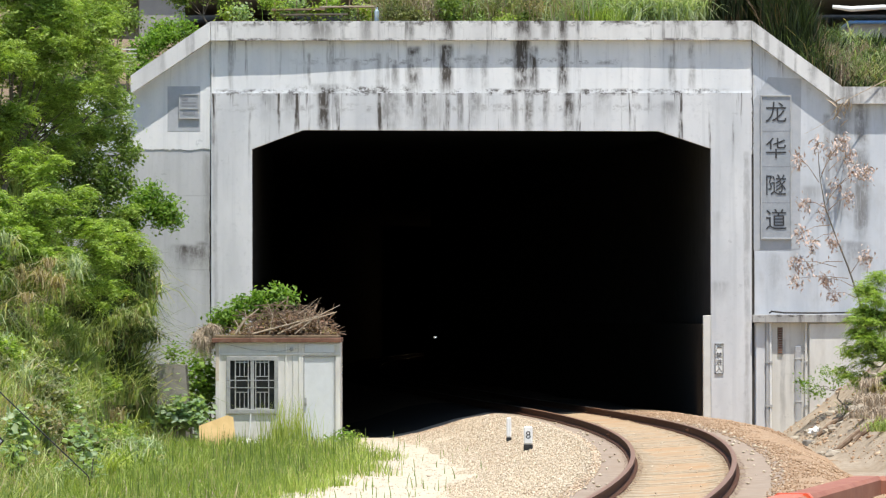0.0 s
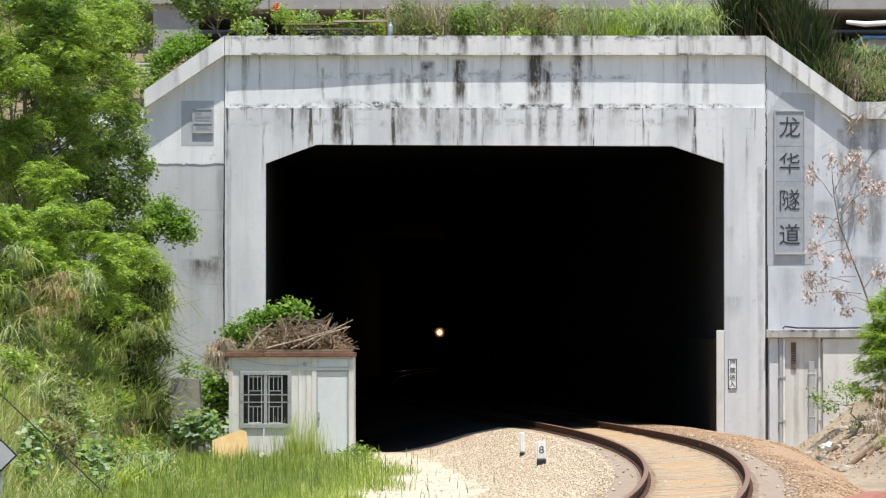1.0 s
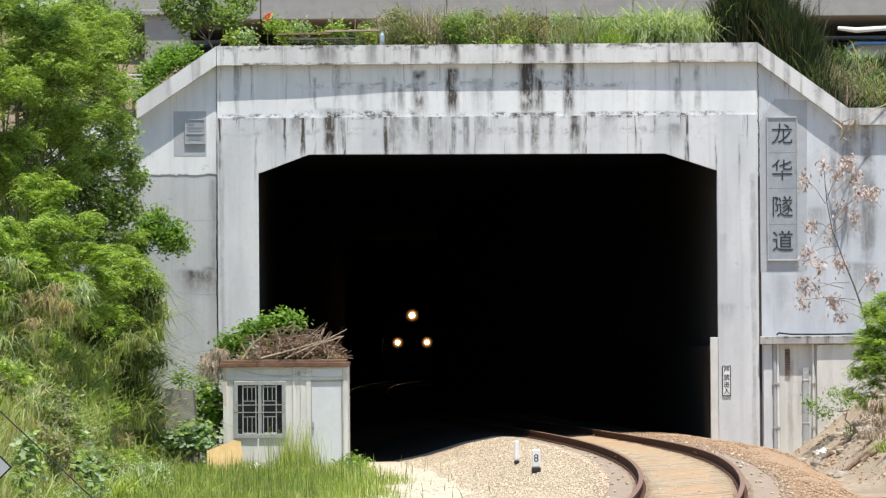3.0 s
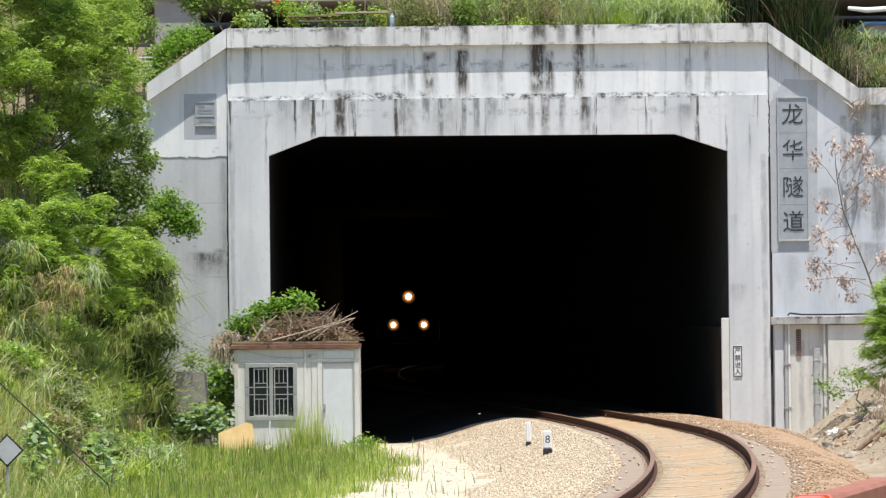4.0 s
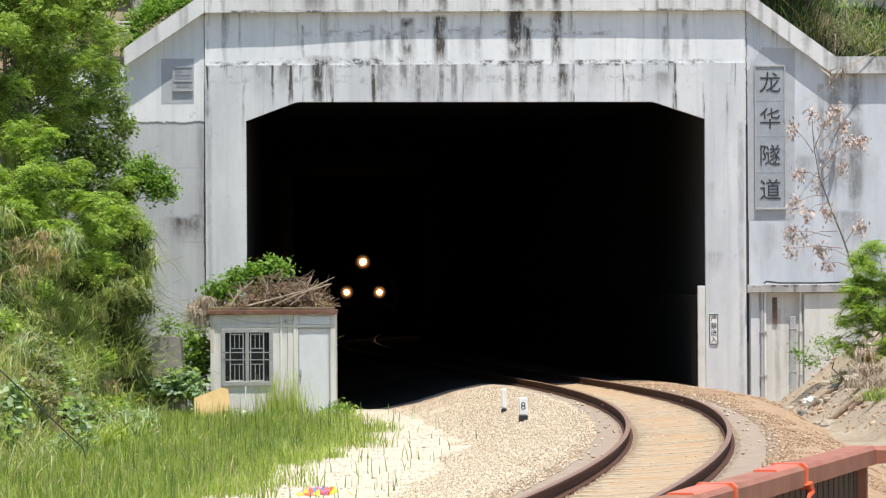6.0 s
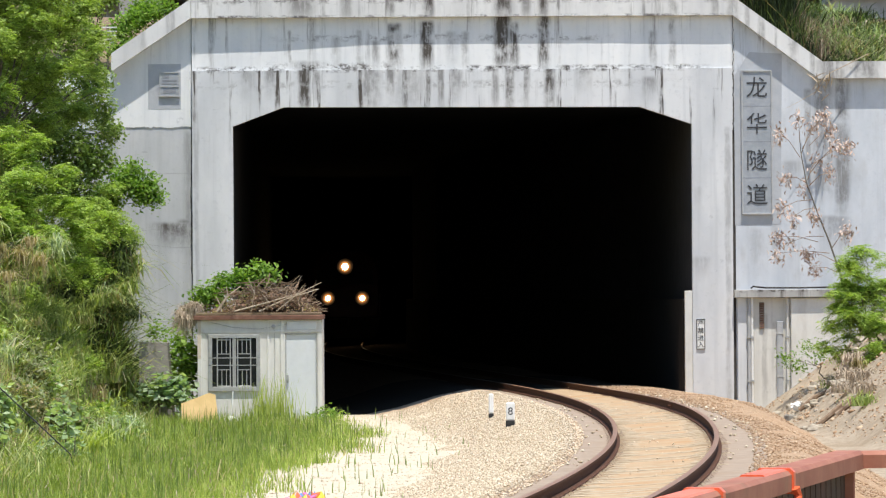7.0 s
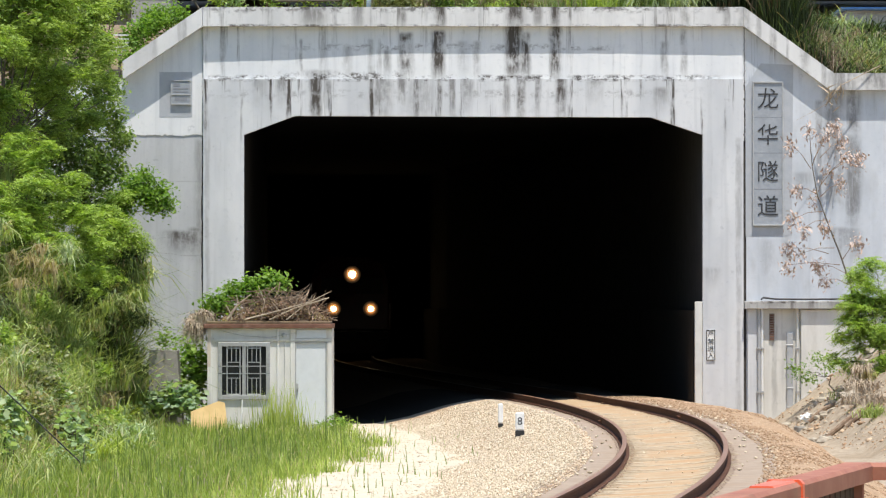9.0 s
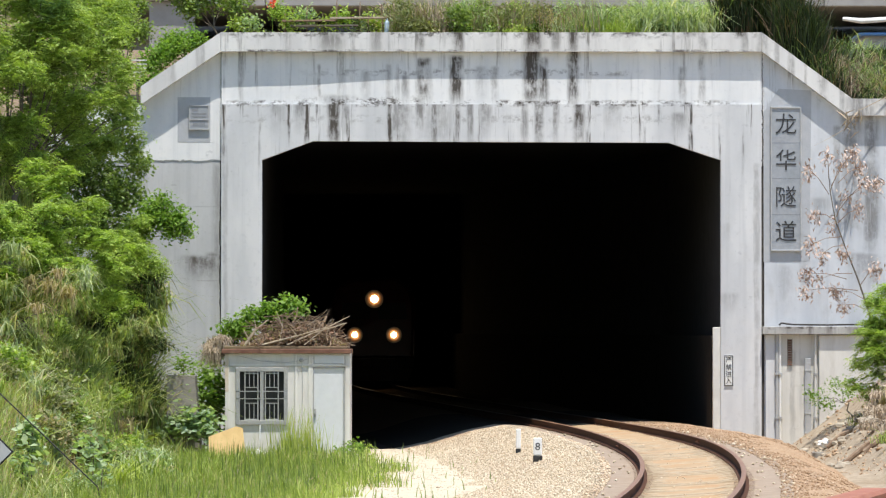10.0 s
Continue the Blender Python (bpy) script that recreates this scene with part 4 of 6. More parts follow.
# ---------------------------------------------------------------- locomotive
def make_loco():
    loco = thing("diesel_locomotive", None, None, "dark red locomotive with three lit amber headlamps coming through the tunnel", "locomotive")
    f = Form()
    side = [(-1.5, .95), (1.5, .95), (1.55, 1.6), (1.55, 2.9), (1.35, 3.5), (.8, 3.85), (-.8, 3.85), (-1.35, 3.5), (-1.55, 2.9), (-1.55, 1.6)]
    n = len(side)
    rings = [(0.0, .86, 1.0), (0.18, .97, 1.0), (0.6, 1.0, 1.0), (16.0, 1.0, 1.0)]
    for y, s, _ in rings:
        f.v += [(x * s, y + max(0, z - 2.2) * .18 * (1 if y < 1 else 0), 2.3 + (z - 2.3) * (s * .5 + .5)) for x, z in side]
    for a in range(len(rings) - 1):
        for i in range(n):
            f.f.append((a * n + i, a * n + (i + 1) % n, (a + 1) * n + (i + 1) % n, (a + 1) * n + i))
    f.f += [tuple(range(n)), tuple(reversed(range(3 * n, 4 * n)))]
    f.m = [0] * len(f.f)
    part("body", f, M_LOCO, loco)
    for s in (-1, 1):
        f = Form()
        f.slab([(s * .68 - .52, 2.35), (s * .68 + .52, 2.35), (s * .62 + .5, 2.95), (s * .62 - .5, 2.95)], -.03, .2)
        part("windscreen", f, M_DARK, loco, "dark windscreen pane")
    f = Form()
    f.box(-1.45, 1.45, -.15, 15.8, .62, .95, .03)
    part("underframe", f, M_LOCO2, loco)
    f = Form()
    f.slab([(-1.2, .15), (1.2, .15), (1.4, .62), (-1.4, .62)], -.25, -.1)
    part("pilot", f, M_LOCO2, loco)
    for s in (-1, 1):
        f = Form()
        f.tube([(s * .88, -.15, .8), (s * .88, -.5, .8), (s * .88, -.52, .8)], [.1, .1, .2], 12)
        part("buffer", f, M_LOCO2, loco)
    f = Form()
    f.box(-.14, .14, -.6, -.15, .66, .98, .03)
    part("coupler", f, M_LOCO2, loco)
    for s in (-1, 1):
        for k in range(6):
            f = Form()
            y = 1.5 + k * 1.4 + (4.5 if k > 2 else 0)
            f.tube([(s * .72, y, .5), (s * .82, y, .5)], .5, 20)
            part("wheel", f, M_LOCO2, loco)
    for s in (-1, 1):
        f = Form()
        f.tube([(s * 1.42, -.1, 1.05), (s * 1.42, -.16, 1.4), (s * 1.42, -.1, 2.0)], .018, 6)
        part("handrail", f, M_STEEL, loco, "thin steel handrail")
    for x, z, r, back in ((-.70, 1.79, .14, .02), (.70, 1.79, .14, .02), (0.0, 3.08, .18, .05)):
        f = Form()
        f.tube([(x, back + .1, z), (x, -.06, z), (x, -.10, z)], [r + .17, r + .17, r + .16], 24)
        lamp = part("headlamp", f, M_LOCO2, loco, "round headlamp, lit amber-white")
        # glowing disc, wider than the bulb, added as its halo
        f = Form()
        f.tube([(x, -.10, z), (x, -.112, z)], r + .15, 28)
        part("halo_disc", f, M_HALO, lamp)
        f = Form()
        f.tube([(x, -.112, z), (x, -.13, z)], [r * .76, r * .68], 20)
        part("bulb", f, M_BULB, lamp)
    return loco


loco = make_loco()


def loco_pose(t):
    y = 245.3 - 7.8 * t
    turn = math.degrees(math.atan2(track_x(y) - track_x(y + 9.0), 9.0))
    return pose(track_x(y), y, track_z(y), 0, 0, turn)


# ---------------------------------------------------------------- portal fittings
def letters(text, size, depth, name, mat, parent, x, y, z, label=""):
    """Lettering facing the line, centred on (x, z), cut from the built-in font."""
    cu = bpy.data.curves.new(name, "FONT")
    cu.body, cu.size, cu.extrude, cu.align_x, cu.align_y = text, size, depth, "CENTER", "CENTER"
    cu.offset = -.002 * size
    tmp = new("lettering", cu)
    bpy.context.view_layer.update()
    me = bpy.data.meshes.new_from_object(tmp.evaluated_get(bpy.context.evaluated_depsgraph_get()))
    bpy.data.objects.remove(tmp)
    xs, ys = [v.co.x for v in me.vertices], [v.co.y for v in me.vertices]
    cx, cy = (min(xs) + max(xs)) / 2, (min(ys) + max(ys)) / 2
    me.transform(pose(x, y, z, 90, 0, 0) @ Matrix.Translation((-cx, -cy, 0)))
    me.materials.clear()
    me.materials.append(mat)
    ob = new(name, me)
    ob.parent = parent
    return tagged(ob, label)


WF = FACE + .10     # face of the west wing wall
WE = FACE           # face of the east wing wall
name_board = thing("name_board", None, None, "grey stone board with dark tunnel name characters on the wall", "sign")
f = Form()
f.box(sx(1372), sx(1423), WE - .05, WE + .02, sz(449), sz(197), .006)
part("panel", f, M_BOARD, name_board)
for v in (259, 322, 386):
    f = Form()
    f.box(sx(1372.6), sx(1422.4), WE - .052, WE - .049, sz(v) - .008, sz(v) + .008)
    part("seam", f, M_ENGRAVE, name_board, "fine joint between the stone slabs")
f = Form()
for a, b, c, e in ((1370, 1372.5, 451, 195), (1422.5, 1425, 451, 195), (1372.5, 1422.5, 451, 448), (1372.5, 1422.5, 198, 195)):
    f.box(sx(a), sx(b), WE - .075, WE + .02, sz(c), sz(e), .004)
part("border", f, M_GREY, name_board)
for ch, v in zip("龙华隧道", (225, 289, 354, 415)):
    letters(ch, .53, .006, "character", M_CARVED, name_board, sx(1397.5), WE - .056, sz(v))

f = Form()
f.slab([(sx(320), sz(258)), (sx(378), sz(258)), (sx(378), sz(178)), (sx(320), sz(178))], WF - .004, WF + .02)
part("paint_patch", f, M_PATCH, portal, "grey paint patch round the plaque")
f = Form()
f.slab([(sx(1358), sz(470)), (sx(1440), sz(468)), (sx(1441), sz(300)), (sx(1443), sz(166)), (sx(1385), sz(163)), (sx(1358), sz(205))], WE - .004, WE + .02)
part("paint_patch", f, M_PATCH, portal, "grey paint patch behind the name board")
plaque = thing("inspection_plaque", None, None, "small grey stone plaque with unreadable lines on the wing wall", "plaque")
f = Form()
f.box(sx(340), sx(376), WF - .045, WF + .02, sz(236), sz(192), .005)
part("panel", f, M_BOARD, plaque)
for a, b, c, e in ((340, 342, 236, 192), (374, 376, 236, 192), (342, 374, 194, 192), (342, 374, 236, 234), (342, 374, 219, 217)):
    f = Form()
    f.box(sx(a), sx(b), WF - .06, WF - .04, sz(c), sz(e))
    part("border", f, M_GREY, plaque)
for a, b, c, e in ((345, 357, 203, 198), (345, 371, 209, 206), (345, 371, 214, 212), (347, 369, 229, 223)):
    f = Form()
    f.box(sx(a), sx(b), WF - .05, WF - .044, sz(c), sz(e))
    part("text_bar", f, M_ENGRAVE, plaque)

FF = FACE - .05
warning = thing("warning_sign", None, None, "small white keep-out sign with black border on the jamb", "sign")
f = Form()
f.box(sx(1288), sx(1303.5), FF - .02, FF, sz(689), sz(635), .003)
part("panel", f, M_WHITE, warning)
for a, b, c, e in ((1288, 1289.5, 689, 635), (1302, 1303.5, 689, 635), (1289.5, 1302, 636.5, 635), (1289.5, 1302, 689, 687.5)):
    f = Form()
    f.box(sx(a), sx(b), FF - .026, FF - .018, sz(c), sz(e))
    part("border", f, M_BLACK, warning)
for ch, v in zip("严禁进入", (643, 655.5, 668, 680)):
    letters(ch, .150, .003, "character", M_CARVED, warning, sx(1295.7), FF - .024, sz(v))

# lower lining step beside the jamb
f = Form()
f.box(sx(1268), JR - .002, FACE - .02, FACE + .2, BASE, sz(585), .01)
part("lining_step", f, M_CREAM, portal, "cream-painted edge of the thicker lower lining")

# equipment recess with a concrete canopy
room = thing("equipment_room", None, None, "cream equipment room under a stained concrete canopy beside the portal", "utility room")
f = Form()
f.box(sx(1355), sx(1640), FACE - .27, WF - .002, sz(598), sz(584), .012)
part("canopy", f, M_CANOPY, room, "stained grey concrete canopy slab")
f = Form()
f.box(sx(1388), sx(1640), FACE - .06, FACE + .02, BASE, sz(598.5))
part("front_wall", f, M_ROOMWALL, room)
f = Form()
f.box(sx(1455), sx(1640), FACE - .16, FACE - .062, BASE, sz(599), .01)
part("side_panel", f, M_SHED, room, "white panel wall")
f = Form()
f.box(sx(1361), sx(1377), FACE - .10, FACE + .02, BASE, sz(598.5), .006)
part("pilaster", f, M_FRAME, room)
f = Form()
f.box(sx(1399), sx(1408.5), FACE - .09, FACE - .058, sz(654), sz(606), .004)
vent = part("vent", f, M_OLDCON, room, "brown louvred vent")
for k in range(11):
    f = Form()
    z = sz(652) + k * .056
    f.add([(sx(1400), FACE - .104, z), (sx(1407.5), FACE - .104, z), (sx(1407.5), FACE - .09, z + .03), (sx(1400), FACE - .09, z + .03), (sx(1400), FACE - .09, z - .006), (sx(1407.5), FACE - .09, z - .006)],
          [(0, 1, 2, 3), (0, 4, 5, 1), (0, 3, 4), (1, 5, 2)])
    part("slat", f, M_RUST, vent)
f = Form()
f.box(sx(1430), sx(1441), FACE - .12, FACE - .058, BASE, sz(640), .008)
f.box(sx(1432), sx(1439), FACE - .128, FACE - .118, sz(790), sz(648), .004)
duct = part("cable_duct", f, M_GREY, room, "narrow grey steel cable duct")
for v in (662, 700, 738, 772):
    f = Form()
    f.box(sx(1429), sx(1442), FACE - .135, FACE - .06, sz(v) - .018, sz(v) + .018, .004)
    part("strap", f, M_STEEL, duct)
for u, r, mat in ((1381, .045, M_GREY), (1386.5, .028, M_WHITE), (1449, .03, M_CREAM)):
    f = Form()
    f.tube([(sx(u), FACE - .11, BASE), (sx(u), FACE - .11, sz(598))], r, 10)
    pipe = part("conduit", f, mat, room, "painted vertical pipe")
    for v in (668, 745):
        f = Form()
        f.box(sx(u) - r - .015, sx(u) + r + .015, FACE - .125 - r, FACE - .06, sz(v) - .02, sz(v) + .02)
        part("bracket", f, M_STEEL, pipe)
f = Form()
f.tube([(sx(1384), FACE - .2, sz(583) + .015), (sx(1388), FACE - .2, sz(578)), (sx(1410), FACE - .2, sz(580.5)), (sx(1470), FACE - .2, sz(581)), (sx(1540), FACE - .2, sz(580)), (sx(1640), FACE - .2, sz(581))], .022, 6)
part("cable", f, M_BLACK, room, "black cable lying along the canopy")

# ---------------------------------------------------------------- track fittings
sl = Form()
prof = [(-1.25, -.235), (-.95, -.168), (-.55, -.15), (-.35, -.170), (.35, -.170), (.55, -.15), (.95, -.168), (1.25, -.235)]
vs, fs = [], []
for u, z in prof:
    vs += [(u, -.14, z - .12), (u, -.11, z), (u, .11, z), (u, .14, z - .12)]
for i in range(len(prof) - 1):
    for k in range(3):
        fs.append((i * 4 + k, i * 4 + k + 1, i * 4 + k + 5, i * 4 + k + 4))
fs += [(0, 3, 2, 1), (28, 29, 30, 31)]
sl.add(vs, [tuple(reversed(q)) for q in fs])
sleeper_mesh = sl.mesh("sleeper", M_SLEEPER)
clips = Form()
sink = random.Random(15)
y = 20.0
while y < FACE + 3:
    turn = math.atan(track_x(y + .5) - track_x(y - .5))
    m = Matrix.Translation((track_x(y), y, track_cant(y) * .5 - .010 - .024 * sink.random())) @ Matrix.Rotation(-turn, 4, "Z") @ Matrix.Rotation(-track_cant(y) / 1.505, 4, "Y")
    ob = new("sleeper", sleeper_mesh)
    ob.parent = track
    ob.matrix_basis = m
    for off in (-.7525, .7525):
        for s in (-1, 1):
            a = [m @ Vector((off + s * (.06 + i * .045) , q, -.15 + h)) for i, h in ((0, .035), (1, .05), (2, .0)) for q in (-.05, .05)]
            clips.add(a, [(0, 1, 3, 2), (2, 3, 5, 4)])
    y += .6 * math.cos(turn)
fy = 88.5
for off in (-.7525, .7525):
    f = Form()
    for s in (-1, 1):
        f.box(s * .016 - .012, s * .016 + .012, -.34, .34, -.135, -.05, .006)
        for q in (-.26, -.12, .12, .26):
            f.tube([(s * .028, q, -.09), (s * .052, q, -.09)], .018, 6)
    ob = part("fish_plate", f, M_RUST, track, "rusty bolted rail joint plate")
    ob.matrix_basis = Matrix.Translation((track_x(fy) + off, fy, track_cant(fy) if off > 0 else 0)) @ Matrix.Rotation(-math.atan(track_x(fy + .5) - track_x(fy - .5)), 4, "Z")
part("rail_clip", clips, M_RUST, track, "rusty rail clips", kind="stuff")

# loose stones on the ballast shoulders and the verge
n = 64000
yy = rng.uniform(42, FACE + 1.5, n)
uu = np.where(rng.random(n) < .66, -rng.uniform(1.25, 4.1, n), rng.uniform(1.28, 4.3, n))
mid = rng.random(n) < .002
uu = np.where(mid, rng.uniform(-.65, .65, n), uu)
tx = np.array([track_x(v) for v in yy])
PU = [-4.2, -3.2, -2.25, -1.5, -.95, -.70, .70, .95, 1.45, 1.95, 2.6, 3.4, 3.9]
PZ = [-.80, -.63, -.34, -.16, -.17, -.19, -.095, -.07, -.04, -.08, -.35, -.78, -1.0]
PROF_LIFT = [shoulder_lift(i, FACE) for i in range(len(PU))]


def ballast_z(u, y):
    k = np.array([smooth(82, 101, v) for v in y])
    cant = np.array([track_cant(v) for v in y]) - .10
    return np.interp(u, PU, PZ) + k * np.interp(u, PU, PROF_LIFT) + np.where(u > .8, cant, 0.0)


zz = ballast_z(uu, yy)
size = np.where(mid, .035, rng.uniform(.022, .050, n))
M_STONE, nt, s = blank("ballast_stone", 0.9)
geo = nt.nodes.new("ShaderNodeNewGeometry")
col = ramp(nt, geo.outputs["Random Per Island"], [(0, (.41, .295, .19)), (.3, (.56, .43, .29)), (.75, (.68, .545, .39)), (1, (.78, .68, .53))])
nt.links.new(mix(nt, col, (.40, .25, .15), calc(nt, "MULTIPLY", span(nt, noise_node(nt, .5, 3), .45, .7), .5)), s.inputs["Base Color"])
M_RUSTSTONE, nt, s = blank("rust_dusted_stone", 0.9)
geo = nt.nodes.new("ShaderNodeNewGeometry")
nt.links.new(ramp(nt, geo.outputs["Random Per Island"], [(0, (.26, .16, .09)), (.3, (.38, .25, .15)), (.8, (.48, .34, .22)), (1, (.60, .47, .34))]), s.inputs["Base Color"])
raw("rust_dusted_stones", *stones(np.stack([tx + uu, yy, zz + .012], 1)[uu > .8], size[uu > .8]), M_RUSTSTONE, label="orange rust-dusted ballast stones on the outer shoulder", category="stones", kind="stuff")
bs = stones(np.stack([tx + uu, yy, zz + .012], 1)[uu <= .8], size[uu <= .8])
raw("ballast_stones", *bs, M_STONE, label="loose tan and grey crushed ballast stones", category="stones", kind="stuff")
n = 26000
yy = rng.uniform(44, FACE, n)
xx = rng.uniform(-3.6, 1.4, n)
keep = np.array([x > verge_edge(y) - 1.0 + .4 * rng.normal() and x < track_x(y) - 3.0 for x, y in zip(xx, yy)])
xx, yy = xx[keep], yy[keep]
zz = np.array([verge_height(x, y) for x, y in zip(xx, yy)])
M_CHIP, nt, s = blank("pale_stone_chip", 0.9)
geo = nt.nodes.new("ShaderNodeNewGeometry")
nt.links.new(ramp(nt, geo.outputs["Random Per Island"], [(0, (.38, .30, .205)), (.3, (.54, .445, .315)), (1, (.74, .645, .50))]), s.inputs["Base Color"])
raw("gravel_stones", *stones(np.stack([xx, yy, zz - .002], 1), rng.uniform(.016, .042, len(xx)) * np.where(rng.random(len(xx)) < .03, 2.0, 1)), M_CHIP,
    label="pale loose gravel stones on the verge", category="stones", kind="stuff")

M_TANCHIP, nt, s = blank("tan_stone_chip", 0.9)
geo = nt.nodes.new("ShaderNodeNewGeometry")
nt.links.new(ramp(nt, geo.outputs["Random Per Island"], [(0, (.41, .305, .20)), (.3, (.58, .46, .325)), (.8, (.72, .60, .44)), (1, (.82, .74, .60))]), s.inputs["Base Color"])


n = 15000
yy = rng.uniform(44, FACE + .5, n)
uu = -1.35 - 2.5 * rng.random(n) ** .7
tx = np.array([track_x(v) for v in yy])
raw("shoulder_chips", *stones(np.stack([tx + uu, yy, ballast_z(uu, yy) + .025], 1), rng.uniform(.020, .045, n)), M_TANCHIP, label="tan stone chips over the ballast shoulder", category="stones", kind="stuff")


n = 42000
yy = rng.uniform(44, FACE + .3, n)
uu = -4.2 + 2.8 * rng.random(n) ** 1.35
tx = np.array([track_x(v) for v in yy])
raw("pale_shoulder_chips", *stones(np.stack([tx + uu, yy, ballast_z(uu, yy) + .03], 1), rng.uniform(.018, .045, n)), M_CHIP, label="pale dusty chips over the foot of the ballast shoulder", category="stones", kind="stuff")


n = 160
yy = rng.uniform(60, 104, n)
uu = np.where(rng.random(n) < .4, rng.uniform(-1.45, -.95, n), rng.uniform(.95, 1.5, n))
tx = np.array([track_x(v) for v in yy])
raw("stray_stones", *stones(np.stack([tx + uu, yy, ballast_z(uu, yy) + .02], 1), rng.uniform(.03, .09, n)), M_CHIP, label="stray pale stones beside the rails", category="stones", kind="stuff")


def place(u, v, d):
    """x and z of a point at depth d that stands over plan mark (u, v)."""
    return (u - 784.0) * d / FOCAL, EYE_Z + (592.0 - v) * d / FOCAL


def make_post(u, v, d, digit=None, w=.165, h=.55, foot=.09):
    x, z = place(u, v, d)
    ob = thing("marker_post", None, None, "white concrete marker post with a black base on the ballast" + (", numbered" if digit else ""), "marker post", "marker posts beside the track")
    f = Form()
    f.box(x - w / 2, x + w / 2, d - w / 3, d + w / 3, z + foot, z + h, .02)
    part("shaft", f, M_WHITE, ob)
    f = Form()
    f.box(x - w / 2 - .003, x + w / 2 + .003, d - w / 3 - .003, d + w / 3 + .003, z - .25, z + foot, .012)
    part("painted_base", f, M_BLACK, ob)
    if digit:
        letters(digit, .20, .002, "digit", M_BLACK, ob, x, d - w / 3 - .003, z + h - .16)


make_post(958, 833, 87, "8", foot=.22)
make_post(924, 807, 94, None, .10, .48, .08)

# ---------------------------------------------------------------- red railing beside the camera
railing = thing("red_railing", None, None, "faded red painted steel railing wound with orange plastic tape", "railing")
A, B, C = Vector((-.25, 7.4, 1.6)), Vector((1.40, 15.0, 1.595)), Vector((2.6, 15.15, 1.6))
along = (B - A).normalized()
out = Vector((along.y, -along.x, 0))


def beam(f, p, q, w, h, over=0.0):
    way = (q - p).normalized()
    sd = Vector((way.y, -way.x, 0)) * w / 2
    up = Vector((0, 0, h))
    c = .012
    ring = [-sd + up * .0, sd, sd + up - Vector((0, 0, c)), sd * (1 - 2 * c / w) + up, -sd * (1 - 2 * c / w) + up, -sd + up - Vector((0, 0, c))]
    vs = [p + r - way * over - Vector((0, 0, h)) for r in ring] + [q + r + way * over - Vector((0, 0, h)) for r in ring]
    k = len(ring)
    f.add(vs, [tuple(reversed(range(k))), tuple(range(k, 2 * k))] + [(i, (i + 1) % k, (i + 1) % k + k, i + k) for i in range(k)])


f = Form()
beam(f, A, B, .10, .06, .03)
part("handrail", f, M_REDPAINT, railing)
f = Form()
beam(f, B + Vector((.02, .05, -.003)), C + Vector((0, .05, 0)), .10, .055)
part("handrail", f, M_REDPAINT, railing)
f = Form()
beam(f, A + Vector((0, 0, -.95)), B + Vector((0, 0, -.95)), .06, .05)
part("bottom_rail", f, M_REDPAINT, railing)
k = 0
while k < 62:
    p = A.lerp(B, k / 62)
    f = Form()
    f.box(-.012, .012, -.012, .012, .64, 1.54)
    ob = part("baluster", f, M_REDDARK, railing)
    ob.matrix_basis = Matrix.Translation((p.x, p.y, 0)) @ Matrix.Rotation(-math.atan2(along.x, along.y), 4, "Z")
    k += 1
for s in (0.0, .5, .985):
    p = A.lerp(B, s)
    f = Form()
    f.box(p.x - .035, p.x + .035, p.y - .035, p.y + .035, -.9, 1.545, .006)
    part("post", f, M_REDPAINT, railing)
f = Form()
f.box(C.x - .035, C.x + .035, C.y - .035, C.y + .035, -.9, 1.55, .006)
part("post", f, M_REDPAINT, railing)
f = Form()
beam(f, A.lerp(B, .02) + Vector((0, 0, -.061)) + out * .006, A.lerp(B, .985) + Vector((0, 0, -.061)) + out * .006, .008, .86)
part("infill_sheet", f, M_REDDARK, railing, "dark brown sheet behind the balusters")
for s, w in ((.72, .50), (.53, .62)):
    p, q = A.lerp(B, s), A.lerp(B, s + w / 8)
    f = Form()
    beam(f, p + Vector((0, 0, .005)), q + Vector((0, 0, .005)), .085, .012)
    e = p.lerp(q, .93)
    beam(f, e + Vector((0, 0, .007)), e + along * .04 + Vector((0, 0, .007)), .112, .074)
    f.tube([e + out * .060 + Vector((0, 0, -.05)), e + out * .068 + along * .01 + Vector((0, 0, -.075)), e + out * .062 - along * .02 + Vector((0, 0, -.095))], [.014, .012, .005], 7)
    part("tape", f, M_TAPE, railing, "orange-red plastic tape wound round the handrail")

# ---------------------------------------------------------------- clutter on the verge
x, z = place(410, 815, 103.0)
board = thing("plywood_board", None, None, "orange-brown plywood sheet leaning on the hut corner in the grass", "board")
f = Form()
f.slab([(-.40, -.3), (.42, -.3), (.34, .58), (.2, .62), (-.42, .38)], 0, .02)
part("sheet", f, M_BOARDWOOD, board)
board.matrix_basis = pose(x, 103.0, GROUND_Z + .15, -18, 0, 6)
f = Form()
x0, z0 = place(303, 740, 104.8)
x1, z1 = place(360, 670, 104.8)
stub = thing("concrete_block", None, None, "grey concrete stub wall half hidden in weeds beside the portal", "concrete block")
f.slab([(x0, GROUND_Z - .5), (x1 + .08, GROUND_Z - .5), (x1 - .1, z1 - .02), (x0, z1)], 104.6, 105.6)
part("body", f, M_OLDCON, stub)
x, z = place(2, 806, 70.0)
dia = thing("diamond_sign", None, None, "white diamond trackside sign with a dark border on a post", "sign")
f = Form()
f.slab([(x - .25, z), (x, z - .25), (x + .25, z), (x, z + .25)], 70, 70.02)
part("border", f, M_BLACK, dia)
f = Form()
f.slab([(x - .215, z), (x, z - .215), (x + .215, z), (x, z + .215)], 69.99, 69.999)
part("face", f, M_PATCH, dia)
f = Form()
